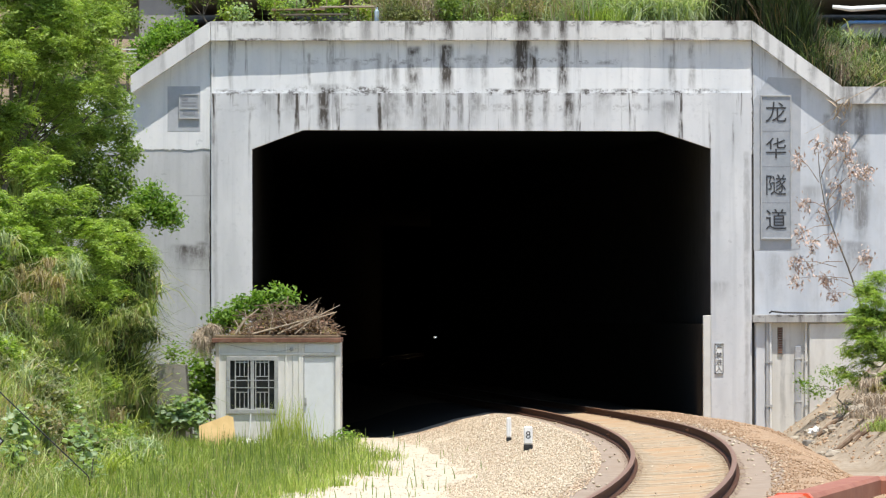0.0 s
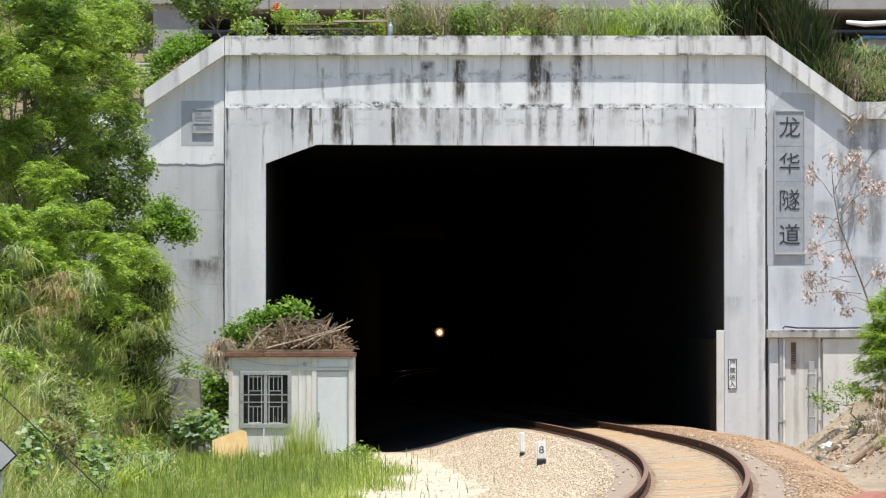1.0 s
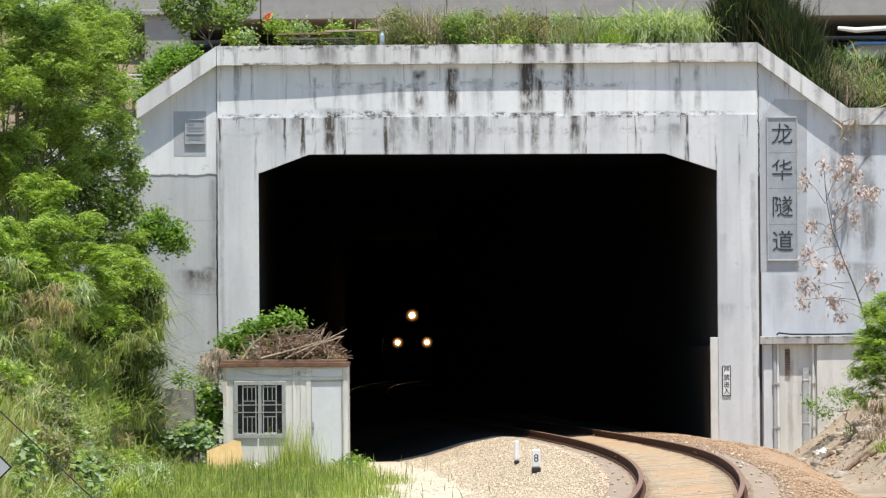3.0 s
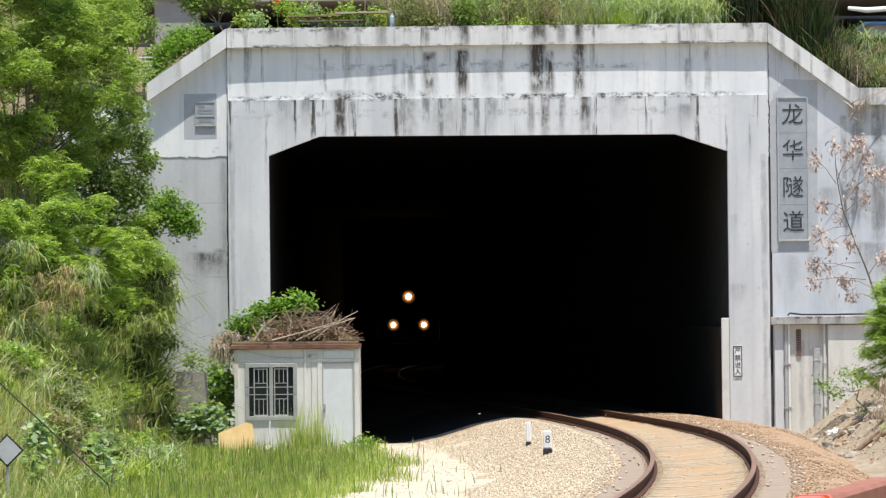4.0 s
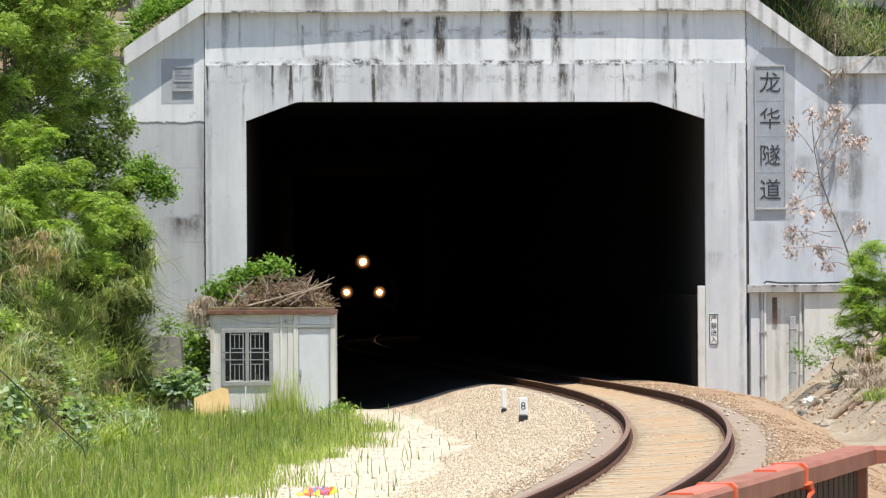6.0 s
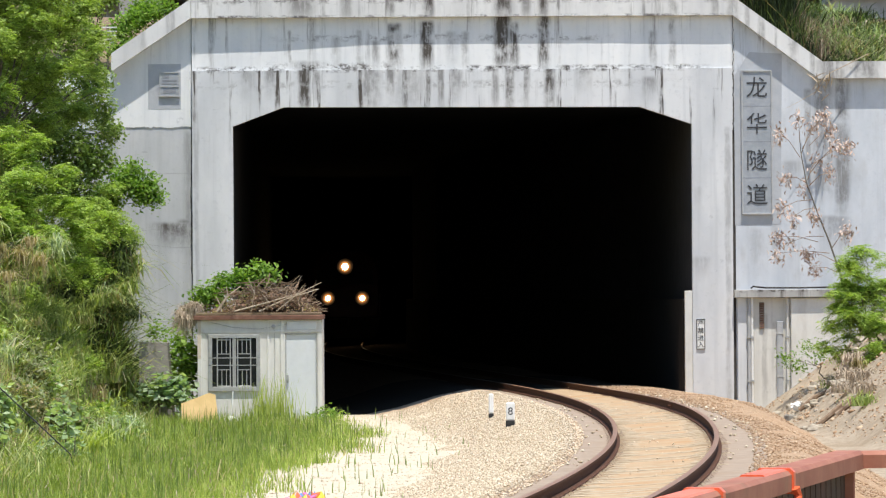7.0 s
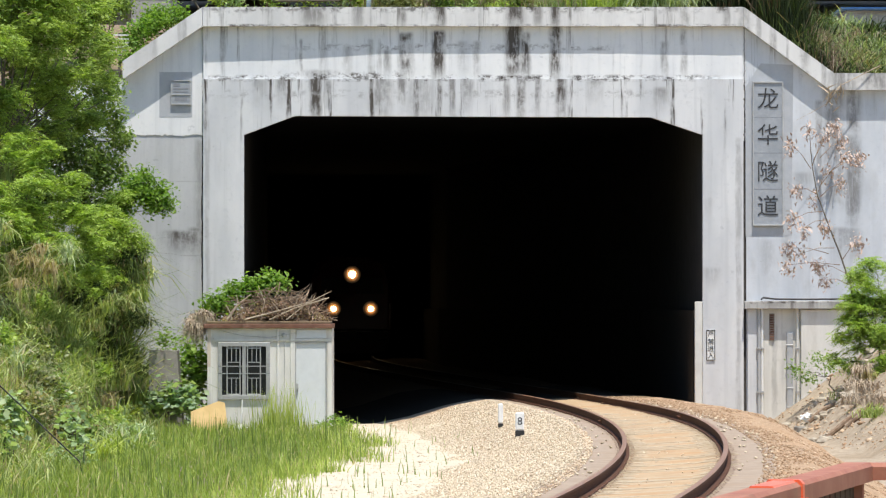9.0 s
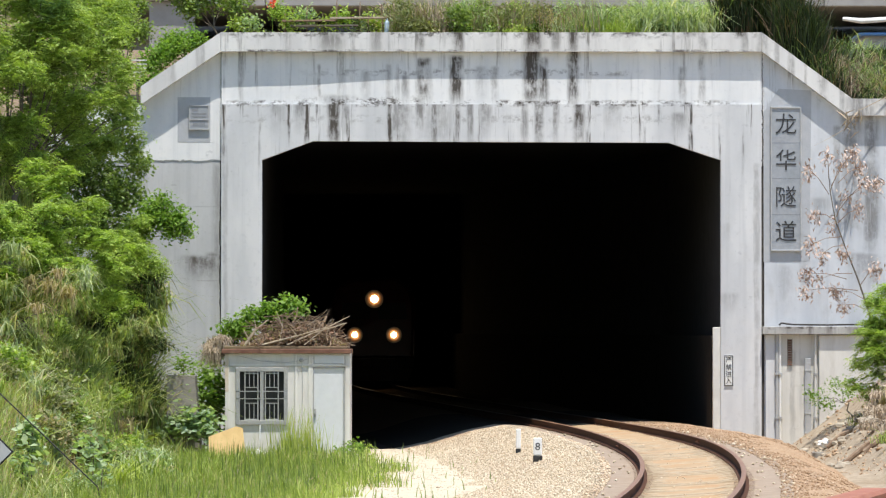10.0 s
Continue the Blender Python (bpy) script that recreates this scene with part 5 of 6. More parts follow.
f.tube([(x, 70.05, GROUND_Z - .6), (x, 70.05, z + .2)], .025, 8)
part("post", f, M_STEEL, dia)
f = Form()
x0, z0 = place(180, 868, 75.0)
f.tube([(x0 + .1, 75, z0 - .5), (x0, 75, z0), (-7.15, 75.2, 1.15), (-9.3, 75.5, 3.5), (-12.0, 76, 6.5)], .013, 6)
thing("guy_wire", f, M_BLACK, "dark taut guy wire running up the grassy bank", "cable")
r = random.Random(9)
f = Form()
for c in range(22):
    a = r.uniform(0, 6.28)
    x, y = -1.43 + r.gauss(0, .13), 63.0 + r.gauss(0, .3)
    h = r.uniform(.03, .12)
    g = [(x, y, 0), (x + .12 * math.cos(a), y + .12 * math.sin(a), h * .4), (x + .1 * math.cos(a + .8), y + .16, h), (x - .05, y + .12, h * .7)]
    zb = GROUND_Z + .1
    f.add([(p[0], p[1], p[2] + zb) for p in g] + [(p[0], p[1], p[2] + zb - .01) for p in g], [(0, 1, 2, 3), (7, 6, 5, 4), (0, 4, 5, 1), (1, 5, 6, 2), (2, 6, 7, 3), (3, 7, 4, 0)], c % 4)
M_RAG = [M_TAPE, surface("yellow_plastic", (.8, .55, .05), (.85, .65, .1), 5), surface("pink_plastic", (.75, .12, .35), (.8, .2, .4), 5), surface("blue_plastic", (.1, .2, .5), (.15, .3, .6), 5)]
thing("plastic_wrapper", f, M_RAG, "crumpled bright red, yellow and blue plastic wrapper on gravel", "litter")

# rocks on the spoil bank
r = random.Random(11)
for i in range(70):
    u, d = r.uniform(1425, 1590), r.uniform(96, 107)
    x = (u - 784) * d / FOCAL
    z = hill(x, d)
    f = Form()
    s = r.choice((.06, .08, .12, .16, .24)) * r.uniform(.7, 1.2)
    bm = bmesh.new()
    bmesh.ops.create_icosphere(bm, subdivisions=2, radius=1)
    for v in bm.verts:
        k = 1 + .45 * noise.noise(v.co * 1.3 + Vector((i * 7.1, 0, 0)))
        v.co = Vector((round(v.co.x * k * 2.2) / 2.2 * .5 + v.co.x * k * .5, v.co.y * k * .8, v.co.z * k * .6))
    bm.verts.index_update()
    f.add([v.co * s for v in bm.verts], [[v.index for v in q.verts] for q in bm.faces])
    bm.free()
    thing("rock", f, M_ROCK, "broken tan-grey rock lying on the earth bank", "rock", "rocks on the spoil bank", at=pose(x, d, z + s * .15, 0, 0, r.uniform(0, 360)))
f = Form()
x0, z0 = place(1465, 795, 104)
bag = thing("plastic_bag", None, None, "crumpled white plastic bag among rocks", "litter")
bm = bmesh.new()
bmesh.ops.create_icosphere(bm, subdivisions=3, radius=.16)
for v in bm.verts:
    v.co *= 1 + .6 * noise.noise(v.co * 14)
    v.co.z *= .6
bm.verts.index_update()
f.add([v.co + Vector((x0, 103.5, hill(x0, 103.5) + .1)) for v in bm.verts], [[v.index for v in q.verts] for q in bm.faces])
bm.free()
part("film", f, M_WHITE, bag)
for u, v, u2, v2, d in ((1500, 838, 1568, 825, 97), (1535, 850, 1600, 812, 96), (1470, 815, 1520, 800, 103)):
    f = Form()
    (xa, za), (xb, zb) = place(u, v, d), place(u2, v2, d)
    f.tube([(xa, d, hill(xa, d) + .06), ((xa + xb) / 2, d, hill((xa + xb) / 2, d) + .1), (xb, d, hill(xb, d) + .1)], [.05, .06, .03], 7)
    thing("dead_branch", f, M_STICK, "grey-brown dead branch lying on the bank", "branch", "dead branches on the bank")

# ---------------------------------------------------------------- vegetation
def grass_patch(name, n, x_range, y_range, h, w, mat, ok, height_at, lean=.25, droop=.15, label="", category="grass", seed=1):
    g = np.random.default_rng(seed)
    x, y = g.uniform(*x_range, n), g.uniform(*y_range, n)
    # tufts: pull blades toward random tuft centres
    x += .10 * np.sin(y * 9.1 + x * 5.3)
    keep = np.array([ok(a, b, c) for a, b, c in zip(x, y, g.random(n))])
    x, y = x[keep], y[keep]
    z = np.array([height_at(a, b) for a, b in zip(x, y)]) - .02
    hh = g.uniform(h[0], h[1], len(x)) * (.55 + .9 * np.array([abs(noise.noise((a * .9, b * .5, 11.0))) for a, b in zip(x, y)]) + .2)
    return raw(name, *blades(np.stack([x, y, z], 1), hh, g.uniform(w[0], w[1], len(x)), g.normal(0, lean, (len(x), 2)), np.full(len(x), droop), g), mat, label=label, category=category, kind="stuff")


def in_field(x, y, k):
    e = verge_edge(y) + .9 * noise.noise((x * .6, y * .3, 2.0))
    d = e - x
    if y > SH - .3 and SX0 - .1 < x < SX1 + .1:
        return False
    patch = .75 + 1.1 * noise.noise((x * .9, y * .35, 31.0))
    return d > 0 and k < min(1.0, .22 + d * .75) * max(.12, min(1.0, patch)) and x > -9.6 * y / 100


grass_patch("verge_grass", 60000, (-8.2, .4), (54, 107), (.18, .46), (.010, .022), M_GRASS, in_field, hill, .26, .1, "dense fresh green grass beside the gravel verge", seed=3)
grass_patch("tall_grass", 620, (hx(470), hx(600)), (SH - 2.5, SH - .25), (.45, 1.5), (.010, .022), M_LIME, lambda x, y, k: k < math.exp(-((x - hx(535)) / .38) ** 2), hill, .14, .06, "tall green grass blades growing against the hut wall", seed=4)
grass_patch("sparse_weeds", 950, (-2.6, 1.6), (52, 108), (.12, .32), (.012, .022), M_TREE2,
            lambda x, y, k: verge_edge(y) < x < track_x(y) - 2.3 and k < .5 - .12 * (x - verge_edge(y)), verge_height, .1, .05, "thin weeds scattered over pale gravel", seed=5)
grass_patch("dark_stalks", 7000, (-6.5, .2), (56, 104), (.3, .66), (.012, .024), M_TREE2, lambda x, y, k: in_field(x, y, k) and noise.noise((x * 1.3, y * .35, 71.0)) > -.05, hill, .06, .03, "dark upright weed stalks standing in the grass", seed=8)
grass_patch("dry_field_grass", 6000, (-8.0, .2), (54, 106), (.2, .42), (.008, .016), M_HUSK, lambda x, y, k: in_field(x, y, k) and noise.noise((x * .8, y * .16, 33.0)) > .02, hill, .4, .3,
            "dry tan stems among the green grass", seed=12)
grass_patch("bright_field_grass", 11000, (-8.0, .2), (54, 106), (.26, .58), (.012, .024), M_LIME, lambda x, y, k: in_field(x, y, k) and noise.noise((x * .7, y * .2, 57.0)) > .08, hill, .4, .5,
            "bright lime-green grass in patches over the verge", seed=13)
grass_patch("bank_grass", 30000, (-11, -5.6), (66, 109.6), (.25, .85), (.014, .034), M_REED, lambda x, y, k: k < .42 + 1.3 * noise.noise((x * 1.1, y * .5, 41.0)) and -1.02 * 784 * y / FOCAL - .5 < x < -5.7, hill, .38, .3,
            "rough yellow-green grass covering the steep bank", seed=6)
grass_patch("dry_bank_grass", 17000, (-11, -6.3), (70, 106), (.25, .55), (.010, .02), M_STRAW, lambda x, y, k: noise.noise((x * .6, y * .25, 20.0)) > -.05, hill, .55, .45,
            "dry straw-coloured grass on the bank", seed=7)


def reed_clump(base, n, h, spread, mat, seed, label, lean=.5, droop=.5, width=(.018, .04)):
    """A silvergrass tussock: arching blades from one root."""
    g = np.random.default_rng(seed)
    b = np.array(base)[None] + np.concatenate([g.normal(0, spread, (n, 2)), np.zeros((n, 1))], 1)
    az = g.uniform(0, 6.283, n)
    k = np.minimum(np.abs(g.normal(0, lean, n)), lean * 1.7)
    ln = np.stack([np.cos(az) * k, np.sin(az) * k], 1)
    hh = g.uniform(h * .45, h, n)
    return raw("reed_clump", *blades(b, hh, g.uniform(*width, n), ln, g.uniform(droop * .3, droop, n), g), mat, label=label, category="grass")


g = random.Random(21)
GREEN_REED = "arching green silvergrass clump on the bank"
for i in range(26):
    u, d = g.uniform(165, 270), g.uniform(102.0, 108.5)
    x = (u - 784) * d / FOCAL
    reed_clump((x, d, hill(x, d)), 300, g.uniform(1.3, 2.5), .2, (M_DARKREED, M_REED)[i % 2], 100 + i, GREEN_REED, .75, .95, (.022, .045))
for i in range(14):
    u, d = g.uniform(-20, 170), g.uniform(90, 102)
    x = (u - 784) * d / FOCAL
    reed_clump((x, d, hill(x, d)), 260, g.uniform(.8, 1.5), .2, M_REED, 140 + i, GREEN_REED, .8, .9, (.02, .04))
for u, v, d, h, n in ((95, 525, 93.2, .85, 95), (128, 535, 93, .8, 85), (70, 560, 92, .65, 60), (60, 520, 93.4, .8, 70), (110, 500, 93.6, .7, 60)):
    x, z = place(u, v, d)
    reed_clump((x, d, z), n, h, .05, M_STRAW, 160 + n, "dry straw-coloured silvergrass tuft on the bank", .8, 1.9, (.016, .034))
for i in range(30):
    u, v, d = g.uniform(0, 295), g.uniform(430, 640), g.uniform(92.5, 94.5)
    if u > 160:
        d += 8.5
    x, z = place(u, v, d)
    reed_clump((x, d, z - .1), 60, g.uniform(.6, 1.1), .06, (M_PALEREED, M_REED)[i % 2], 600 + i, GREEN_REED, .7, 1.5, (.02, .042))


def branch_path(p, q, r, sag=.1):
    p, q = Vector(p), Vector(q)
    pts = [p.lerp(q, s) + Vector((r.gauss(0, .06), r.gauss(0, .06), r.gauss(0, .04) + sag * math.sin(3.14 * s))) * (1 if 0 < s < 1 else 0) for s in (0, .25, .5, .75, 1)]
    return pts


def make_tree(base, blobs, mat, seed, label, fine=True, trunk=.10, per=300, leaf=.09, name="tree", category="tree", flen=.42):
    """Trunk and limbs that reach into each mass of the crown; a crown of feathery fronds or broad leaves."""
    r, g = random.Random(seed), np.random.default_rng(seed)
    ob = thing(name, None, None, label, category)
    cx = sum(b[0] for b in blobs) / len(blobs)
    cy = sum(b[1] for b in blobs) / len(blobs)
    zlow = min(b[2] for b in blobs)
    fork = Vector((base[0] * .6 + cx * .4, base[1] * .6 + cy * .4, base[2] + max(.3, (zlow - base[2]) * .7)))
    f = Form()
    f.tube(branch_path(base, fork, r), [trunk, trunk * .9, trunk * .8, trunk * .72, trunk * .65], 8)
    part("trunk", f, M_BARK, ob)
    sets = []
    if fine:
        masses = []
        for bx, by, bz, br in blobs:
            for k in range(5):
                masses.append((bx + r.gauss(0, .42) * br, by + r.gauss(0, .42) * br, bz + r.gauss(0, .42) * br, br * r.uniform(.36, .62)))
    else:
        masses = blobs
    for bx, by, bz, br in blobs:
        f = Form()
        f.tube(branch_path(fork, (bx, by, bz), r), [trunk * .4, trunk * .3, trunk * .22, trunk * .14, trunk * .07], 5)
        part("limb", f, M_BARK, ob)
    for bx, by, bz, br in masses:
        n = int(per * (br / .6) ** 2 * (.85 if fine else 1))
        w = g.normal(size=(n, 3))
        w /= np.linalg.norm(w, axis=1)[:, None]
        rad = br * g.uniform(.35, 1.0, n) ** .6 * (1 + .25 * np.array([noise.noise(Vector(v) * 2.2 + Vector((bx, by, bz))) for v in w]))
        c = np.array([bx, by, bz])[None] + w * rad[:, None] * np.array([1, 1, .6 if fine else .85])
        if fine:
            sets.append(fronds(c, g.uniform(flen * .6, flen, n), 14, leaf, g))
        else:
            k = 9
            cc = np.repeat(c, k, 0) + g.normal(0, .10, (n * k, 3))
            sets.append(leaves(cc, g.uniform(leaf * .8, leaf * 1.5, n * k), g, slim=.6))
    raw("crown", *both(*sets), mat, parent=ob)
    return ob


def blobs_at(rows):
    out = []
    for u, v, d, rad in rows:
        x, z = place(u, v, d)
        out.append((x, d, z, rad))
    return out


FEATHER = "feathery light-green tree leaning over the bank"
make_tree((-9.6, 99, hill(-9.6, 99)), blobs_at([(60, 60, 99, .8), (130, 20, 100, .8), (20, 150, 98, .8), (110, 130, 99, .75), (190, 90, 101, .7), (60, 230, 98.5, .7), (160, 200, 100, .75),
          (215, 170, 102, .5), (-40, 40, 98, .8), (190, 260, 102, .5), (230, 225, 103, .35), (-30, 260, 98, .7), (120, 270, 101, .6), (90, -60, 99, .8), (10, -30, 99, .8), (30, 90, 101, .7), (80, 170, 101, .6), (20, 300, 99, .6), (150, 90, 102, .6), (230, 120, 103, .35), (60, 0, 101, .7), (170, 40, 102, .6), (100, -10, 103, .7), (50, -25, 103, .7), (160, -20, 103, .6), (215, 20, 104, .45)]), M_TREE3, 31, FEATHER, trunk=.09)
# darker leaf colour stands for the shadowed fringe under the crown
make_tree((-9.3, 105, hill(-9.3, 105)), blobs_at([(180, 330, 105, .6), (120, 310, 104.5, .6), (230, 350, 105.5, .45), (200, 400, 105, .5), (130, 390, 104, .55), (250, 300, 106, .3), (170, 250, 106, .55), (60, 330, 104, .6),
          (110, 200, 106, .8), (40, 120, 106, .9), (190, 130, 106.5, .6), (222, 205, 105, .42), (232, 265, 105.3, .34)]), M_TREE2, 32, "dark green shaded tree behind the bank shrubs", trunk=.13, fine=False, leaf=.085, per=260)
make_tree((-8.0, 106, hill(-8.0, 106)), blobs_at([(275, 385, 104, .32), (310, 405, 104, .30), (335, 415, 104, .16), (295, 365, 104, .18), (250, 420, 104, .3), (325, 385, 104, .14)]), M_VINE, 33,
          "bright green leafy branch shrub reaching past the wing wall", fine=False, trunk=.04, leaf=.08, per=480, name="shrub", category="shrub")
make_tree((-8.9, 95, hill(-8.9, 95)), blobs_at([(40, 390, 95, .55), (110, 420, 95.5, .55), (170, 430, 97, .45), (90, 470, 95, .5), (20, 470, 94.5, .5), (160, 370, 97, .35), (200, 470, 98, .4), (100, 350, 96.5, .4), (60, 320, 97, .35), (-20, 400, 94, .5),
          (240, 450, 100, .35), (150, 480, 97, .4), (265, 470, 103, .3), (230, 490, 102, .35), (270, 500, 104, .28), (220, 430, 102, .35), (280, 540, 105, .22), (40, 520, 95.5, .4), (110, 530, 96, .4), (170, 540, 97.5, .4), (70, 440, 96, .45), (210, 530, 100, .35), (250, 400, 103.5, .25), (150, 430, 98, .4), (0, 540, 95.5, .4)]), M_TREE, 34, "bright feathery shrub on the bank", trunk=.03, name="shrub", category="shrub", per=520)


# dark-leaved mass added as the shaded hollow behind the reeds
make_tree((-7.6, 106, hill(-7.6, 106)), blobs_at([(200, 500, 105, .4), (240, 520, 105.5, .4), (268, 555, 106, .3), (225, 570, 105.5, .4), (190, 560, 105, .4), (275, 610, 106.5, .28), (250, 640, 106.5, .35), (215, 630, 106, .4), (280, 490, 106, .28),
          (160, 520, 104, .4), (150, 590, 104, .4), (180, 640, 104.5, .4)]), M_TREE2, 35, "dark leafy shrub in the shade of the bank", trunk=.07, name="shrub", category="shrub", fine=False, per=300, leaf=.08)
# dark and pale blade colours put shade and highlights into these reeds
for i in range(34):
    u, v, d = g.uniform(170, 292), g.uniform(455, 640), g.uniform(102.6, 105.2)
    x, z = place(u, v, d)
    reed_clump((x, d, z), 70, g.uniform(.7, 1.3), .12, (M_DARKREED, M_PALEREED, M_REED)[i % 3], 200 + i, "arching silvergrass hanging over the bank", .6, 1.5, (.03, .06))
for i in range(26):
    u, d = g.uniform(0, 290), g.uniform(78, 103)
    x = (u - 784) * d / FOCAL
    z = hill(x, d)
    rad = g.uniform(.12, .28)
    make_tree((x, d, z), [(x, d, z + rad * .8, rad), (x + rad, d - .1, z + rad * .6, rad * .7)], (M_VINE, M_TREE, M_PALELEAF, M_TREE2)[i % 4], 500 + i, "low leafy weed bush on the grassy bank", fine=False, trunk=.012, per=380, leaf=.07, name="weed_bush", category="weed")
for i in range(16):
    u, d = g.uniform(0, 280), g.uniform(80, 101)
    x = (u - 784) * d / FOCAL
    reed_clump((x, d, hill(x, d)), 120, g.uniform(.6, 1.1), .12, (M_PALEREED, M_STRAW)[i % 2], 540 + i, "pale yellow-green grass tussock on the bank", .6, .7, (.016, .034))

for i in range(34):
    u, d = g.uniform(-10, 285), g.uniform(82, 104)
    x = (u - 784) * d / FOCAL
    z = hill(x, d)
    rad = g.uniform(.16, .36)
    make_tree((x, d, z), [(x, d, z + rad * .5, rad), (x + rad, d - .1, z + rad * .35, rad * .8), (x - rad * .9, d, z + rad * .3, rad * .7)], (M_TREE2, M_OLIVE, M_TREE, M_OLIVE)[i % 4], 700 + i, "leafy green undergrowth on the steep bank", fine=False, trunk=.012, per=300, leaf=.085, name="weed_bush", category="weed")
for i in range(30):
    u, d = g.uniform(-10, 290), g.uniform(80, 104)
    x = (u - 784) * d / FOCAL
    reed_clump((x, d, hill(x, d)), 70, g.uniform(.7, 1.3), .10, (M_LIME, M_PALEREED, M_GRASS)[i % 3], 740 + i, "broad-bladed lime green grass tussock on the bank", .55, 1.0, (.026, .055))
for i, (u, v) in enumerate(((628, 800), (645, 806), (612, 812))):
    x, z = place(u, v, 103.9)
    make_tree((x, 103.9, hill(x, 103.9)), [(x, 103.9, z, .13), (x + .14, 103.8, z - .04, .10)], (M_VINE, M_TREE)[i % 2], 780 + i, "small leafy weed at the hut corner", fine=False, trunk=.01, per=260, leaf=.075, name="weed_bush", category="weed")
for i, (u, v, s) in enumerate(((452, 822, .09), (463, 820, .12), (476, 822, .07), (485, 823, .05))):
    x, z = place(u, v, 104.0)
    bm = bmesh.new()
    bmesh.ops.create_icosphere(bm, subdivisions=2, radius=s)
    for q in bm.verts:
        q.co *= 1 + .5 * noise.noise(q.co * 9 + Vector((i, 0, 0)))
        q.co.z *= .7
    bm.verts.index_update()
    f = Form()
    f.add([q.co for q in bm.verts], [[q.index for q in w.verts] for w in bm.faces])
    bm.free()
    thing("plaster_lump", f, M_WHITE, "broken lump of white plaster at the hut wall", "rubble", "plaster lumps at the hut", at=pose(x, 104.0, hill(x, 104.0) + s * .9))

# creeper on the hut roof, and the straw that hangs from its corner
make_tree((SX0 + .5, SH + 1.2, SROOF), [(*v[:1], SH + .9 + .15 * (i % 3), v[1], v[2]) for i, v in enumerate(
          [(hx(420), hz(585), .22), (hx(450), hz(570), .22), (hx(480), hz(558), .22), (hx(510), hz(552), .22), (hx(535), hz(553), .15), (hx(402), hz(602), .18), (hx(435), hz(600), .2), (hx(495), hz(575), .2)])],
          M_VINE, 41, "green creeper spilling over the hut roof", fine=False, trunk=.02, leaf=.10, per=330, name="creeper", category="creeper")
for u, v, n in ((386, 618, 620), (396, 612, 400), (378, 626, 520), (384, 634, 380)):
    reed_clump((hx(u) + .02, SH - .05 + n * .0008, hz(v) + .03), n, .42, .07, M_HUSK, 170 + n, "dry straw hanging off the hut roof corner", .7, 2.6, (.012, .025))


def broad_weed(u, v, d, n, rad, leaf, mat, seed, label, tall=1.2):
    x, z = place(u, v, d)
    g = np.random.default_rng(seed)
    c = np.array([x, d, z])[None] + g.normal(0, rad, (n, 3)) * np.array([1, 1, tall])
    ob = thing("leafy_weed", None, None, label, "weed")
    raw("foliage", *leaves(c, g.uniform(leaf * .7, leaf * 1.3, n), g, slim=.8, flat=.4, droop=.1), mat, parent=ob)
    f = Form()
    f.tube([(x, d, min(z - rad * 2.5, hill(x, d) - .05)), (x + .03, d, z + rad)], [.015, .008], 5)
    part("stem", f, M_BARK, ob)


for i, (u, v, d, n, rad, leaf) in enumerate([(340, 752, 104.2, 55, .17, .22), (368, 748, 104.1, 60, .15, .22), (330, 766, 104.0, 55, .17, .20), (360, 770, 103.9, 50, .15, .20), (310, 750, 104.5, 45, .16, .20)]):
    broad_weed(u, v, d, n, rad, leaf, M_GOURD, 90 + i, "broad grey-green gourd leaves sprawling before the slab", .6)
for i, (u, v, d, n, rad, leaf) in enumerate([(55, 800, 76, 120, .14, .14), (62, 765, 76, 60, .10, .15), (45, 835, 75, 80, .13, .14), (170, 820, 80, 110, .15, .13), (165, 790, 81, 70, .12, .13), (185, 850, 79, 60, .12, .13),
                                           (335, 752, 104.0, 150, .2, .15), (372, 765, 104, 110, .18, .15), (315, 770, 104, 100, .18, .15), (378, 690, 106.2, 420, .22, .13), (383, 735, 105.4, 300, .16, .12), (390, 710, 106.0, 420, .22, .13),
                                           (372, 655, 107, 260, .2, .08), (330, 652, 108.0, 240, .14, .08)]):
    broad_weed(u, v, d, n, rad, leaf, M_PALELEAF if i < 9 else M_VINE, 60 + i, "broad-leaved pale green weed on the verge" if i < 9 else "leafy green weed against the wing wall")

# shrubs, rubble and a withered sapling on the east bank
make_tree((10.3, 103, hill(10.3, 103)), blobs_at([(1560, 545, 103.5, .30), (1590, 530, 103.5, .4), (1545, 575, 103.2, .26), (1580, 590, 103, .42), (1615, 580, 103, .5), (1535, 610, 103.2, .24), (1560, 630, 102.6, .36),
          (1525, 645, 103.2, .22), (1545, 665, 102.6, .30), (1585, 650, 102.4, .42), (1620, 650, 102.4, .5), (1522, 685, 103.2, .18), (1548, 695, 102.8, .22), (1600, 700, 102, .4), (1590, 765, 101.6, .26), (1615, 750, 101.6, .4), (1572, 560, 102.8, .3), (1556, 600, 102.6, .3)]),
          M_TREE, 51, "bright green bush on the rubble bank beside the portal", fine=True, trunk=.05, per=600, leaf=.07, name="bush", category="bush", flen=.32)
make_tree((sx(1492), 106.5, hill(sx(1492), 106.5)), blobs_at([(1450, 710, 107, .12), (1470, 725, 107, .13), (1485, 690, 107, .13), (1438, 703, 107, .07), (1510, 700, 106.6, .12)]),
          M_VINE, 52, "thin green sapling in front of the room wall", fine=False, trunk=.018, per=330, leaf=.06, name="sapling", category="sapling")
for i, (u, v) in enumerate(((1562, 712), (1578, 722), (1570, 742), (1588, 735), (1556, 735))):
    x, z = place(u, v, 101.8)
    reed_clump((x, 101.8, z), 150, .62, .10, M_STRAW if i % 2 else M_HUSK, 880 + i, "dry straw tuft hanging from the rubble bank", .5, 2.2, (.014, .03))
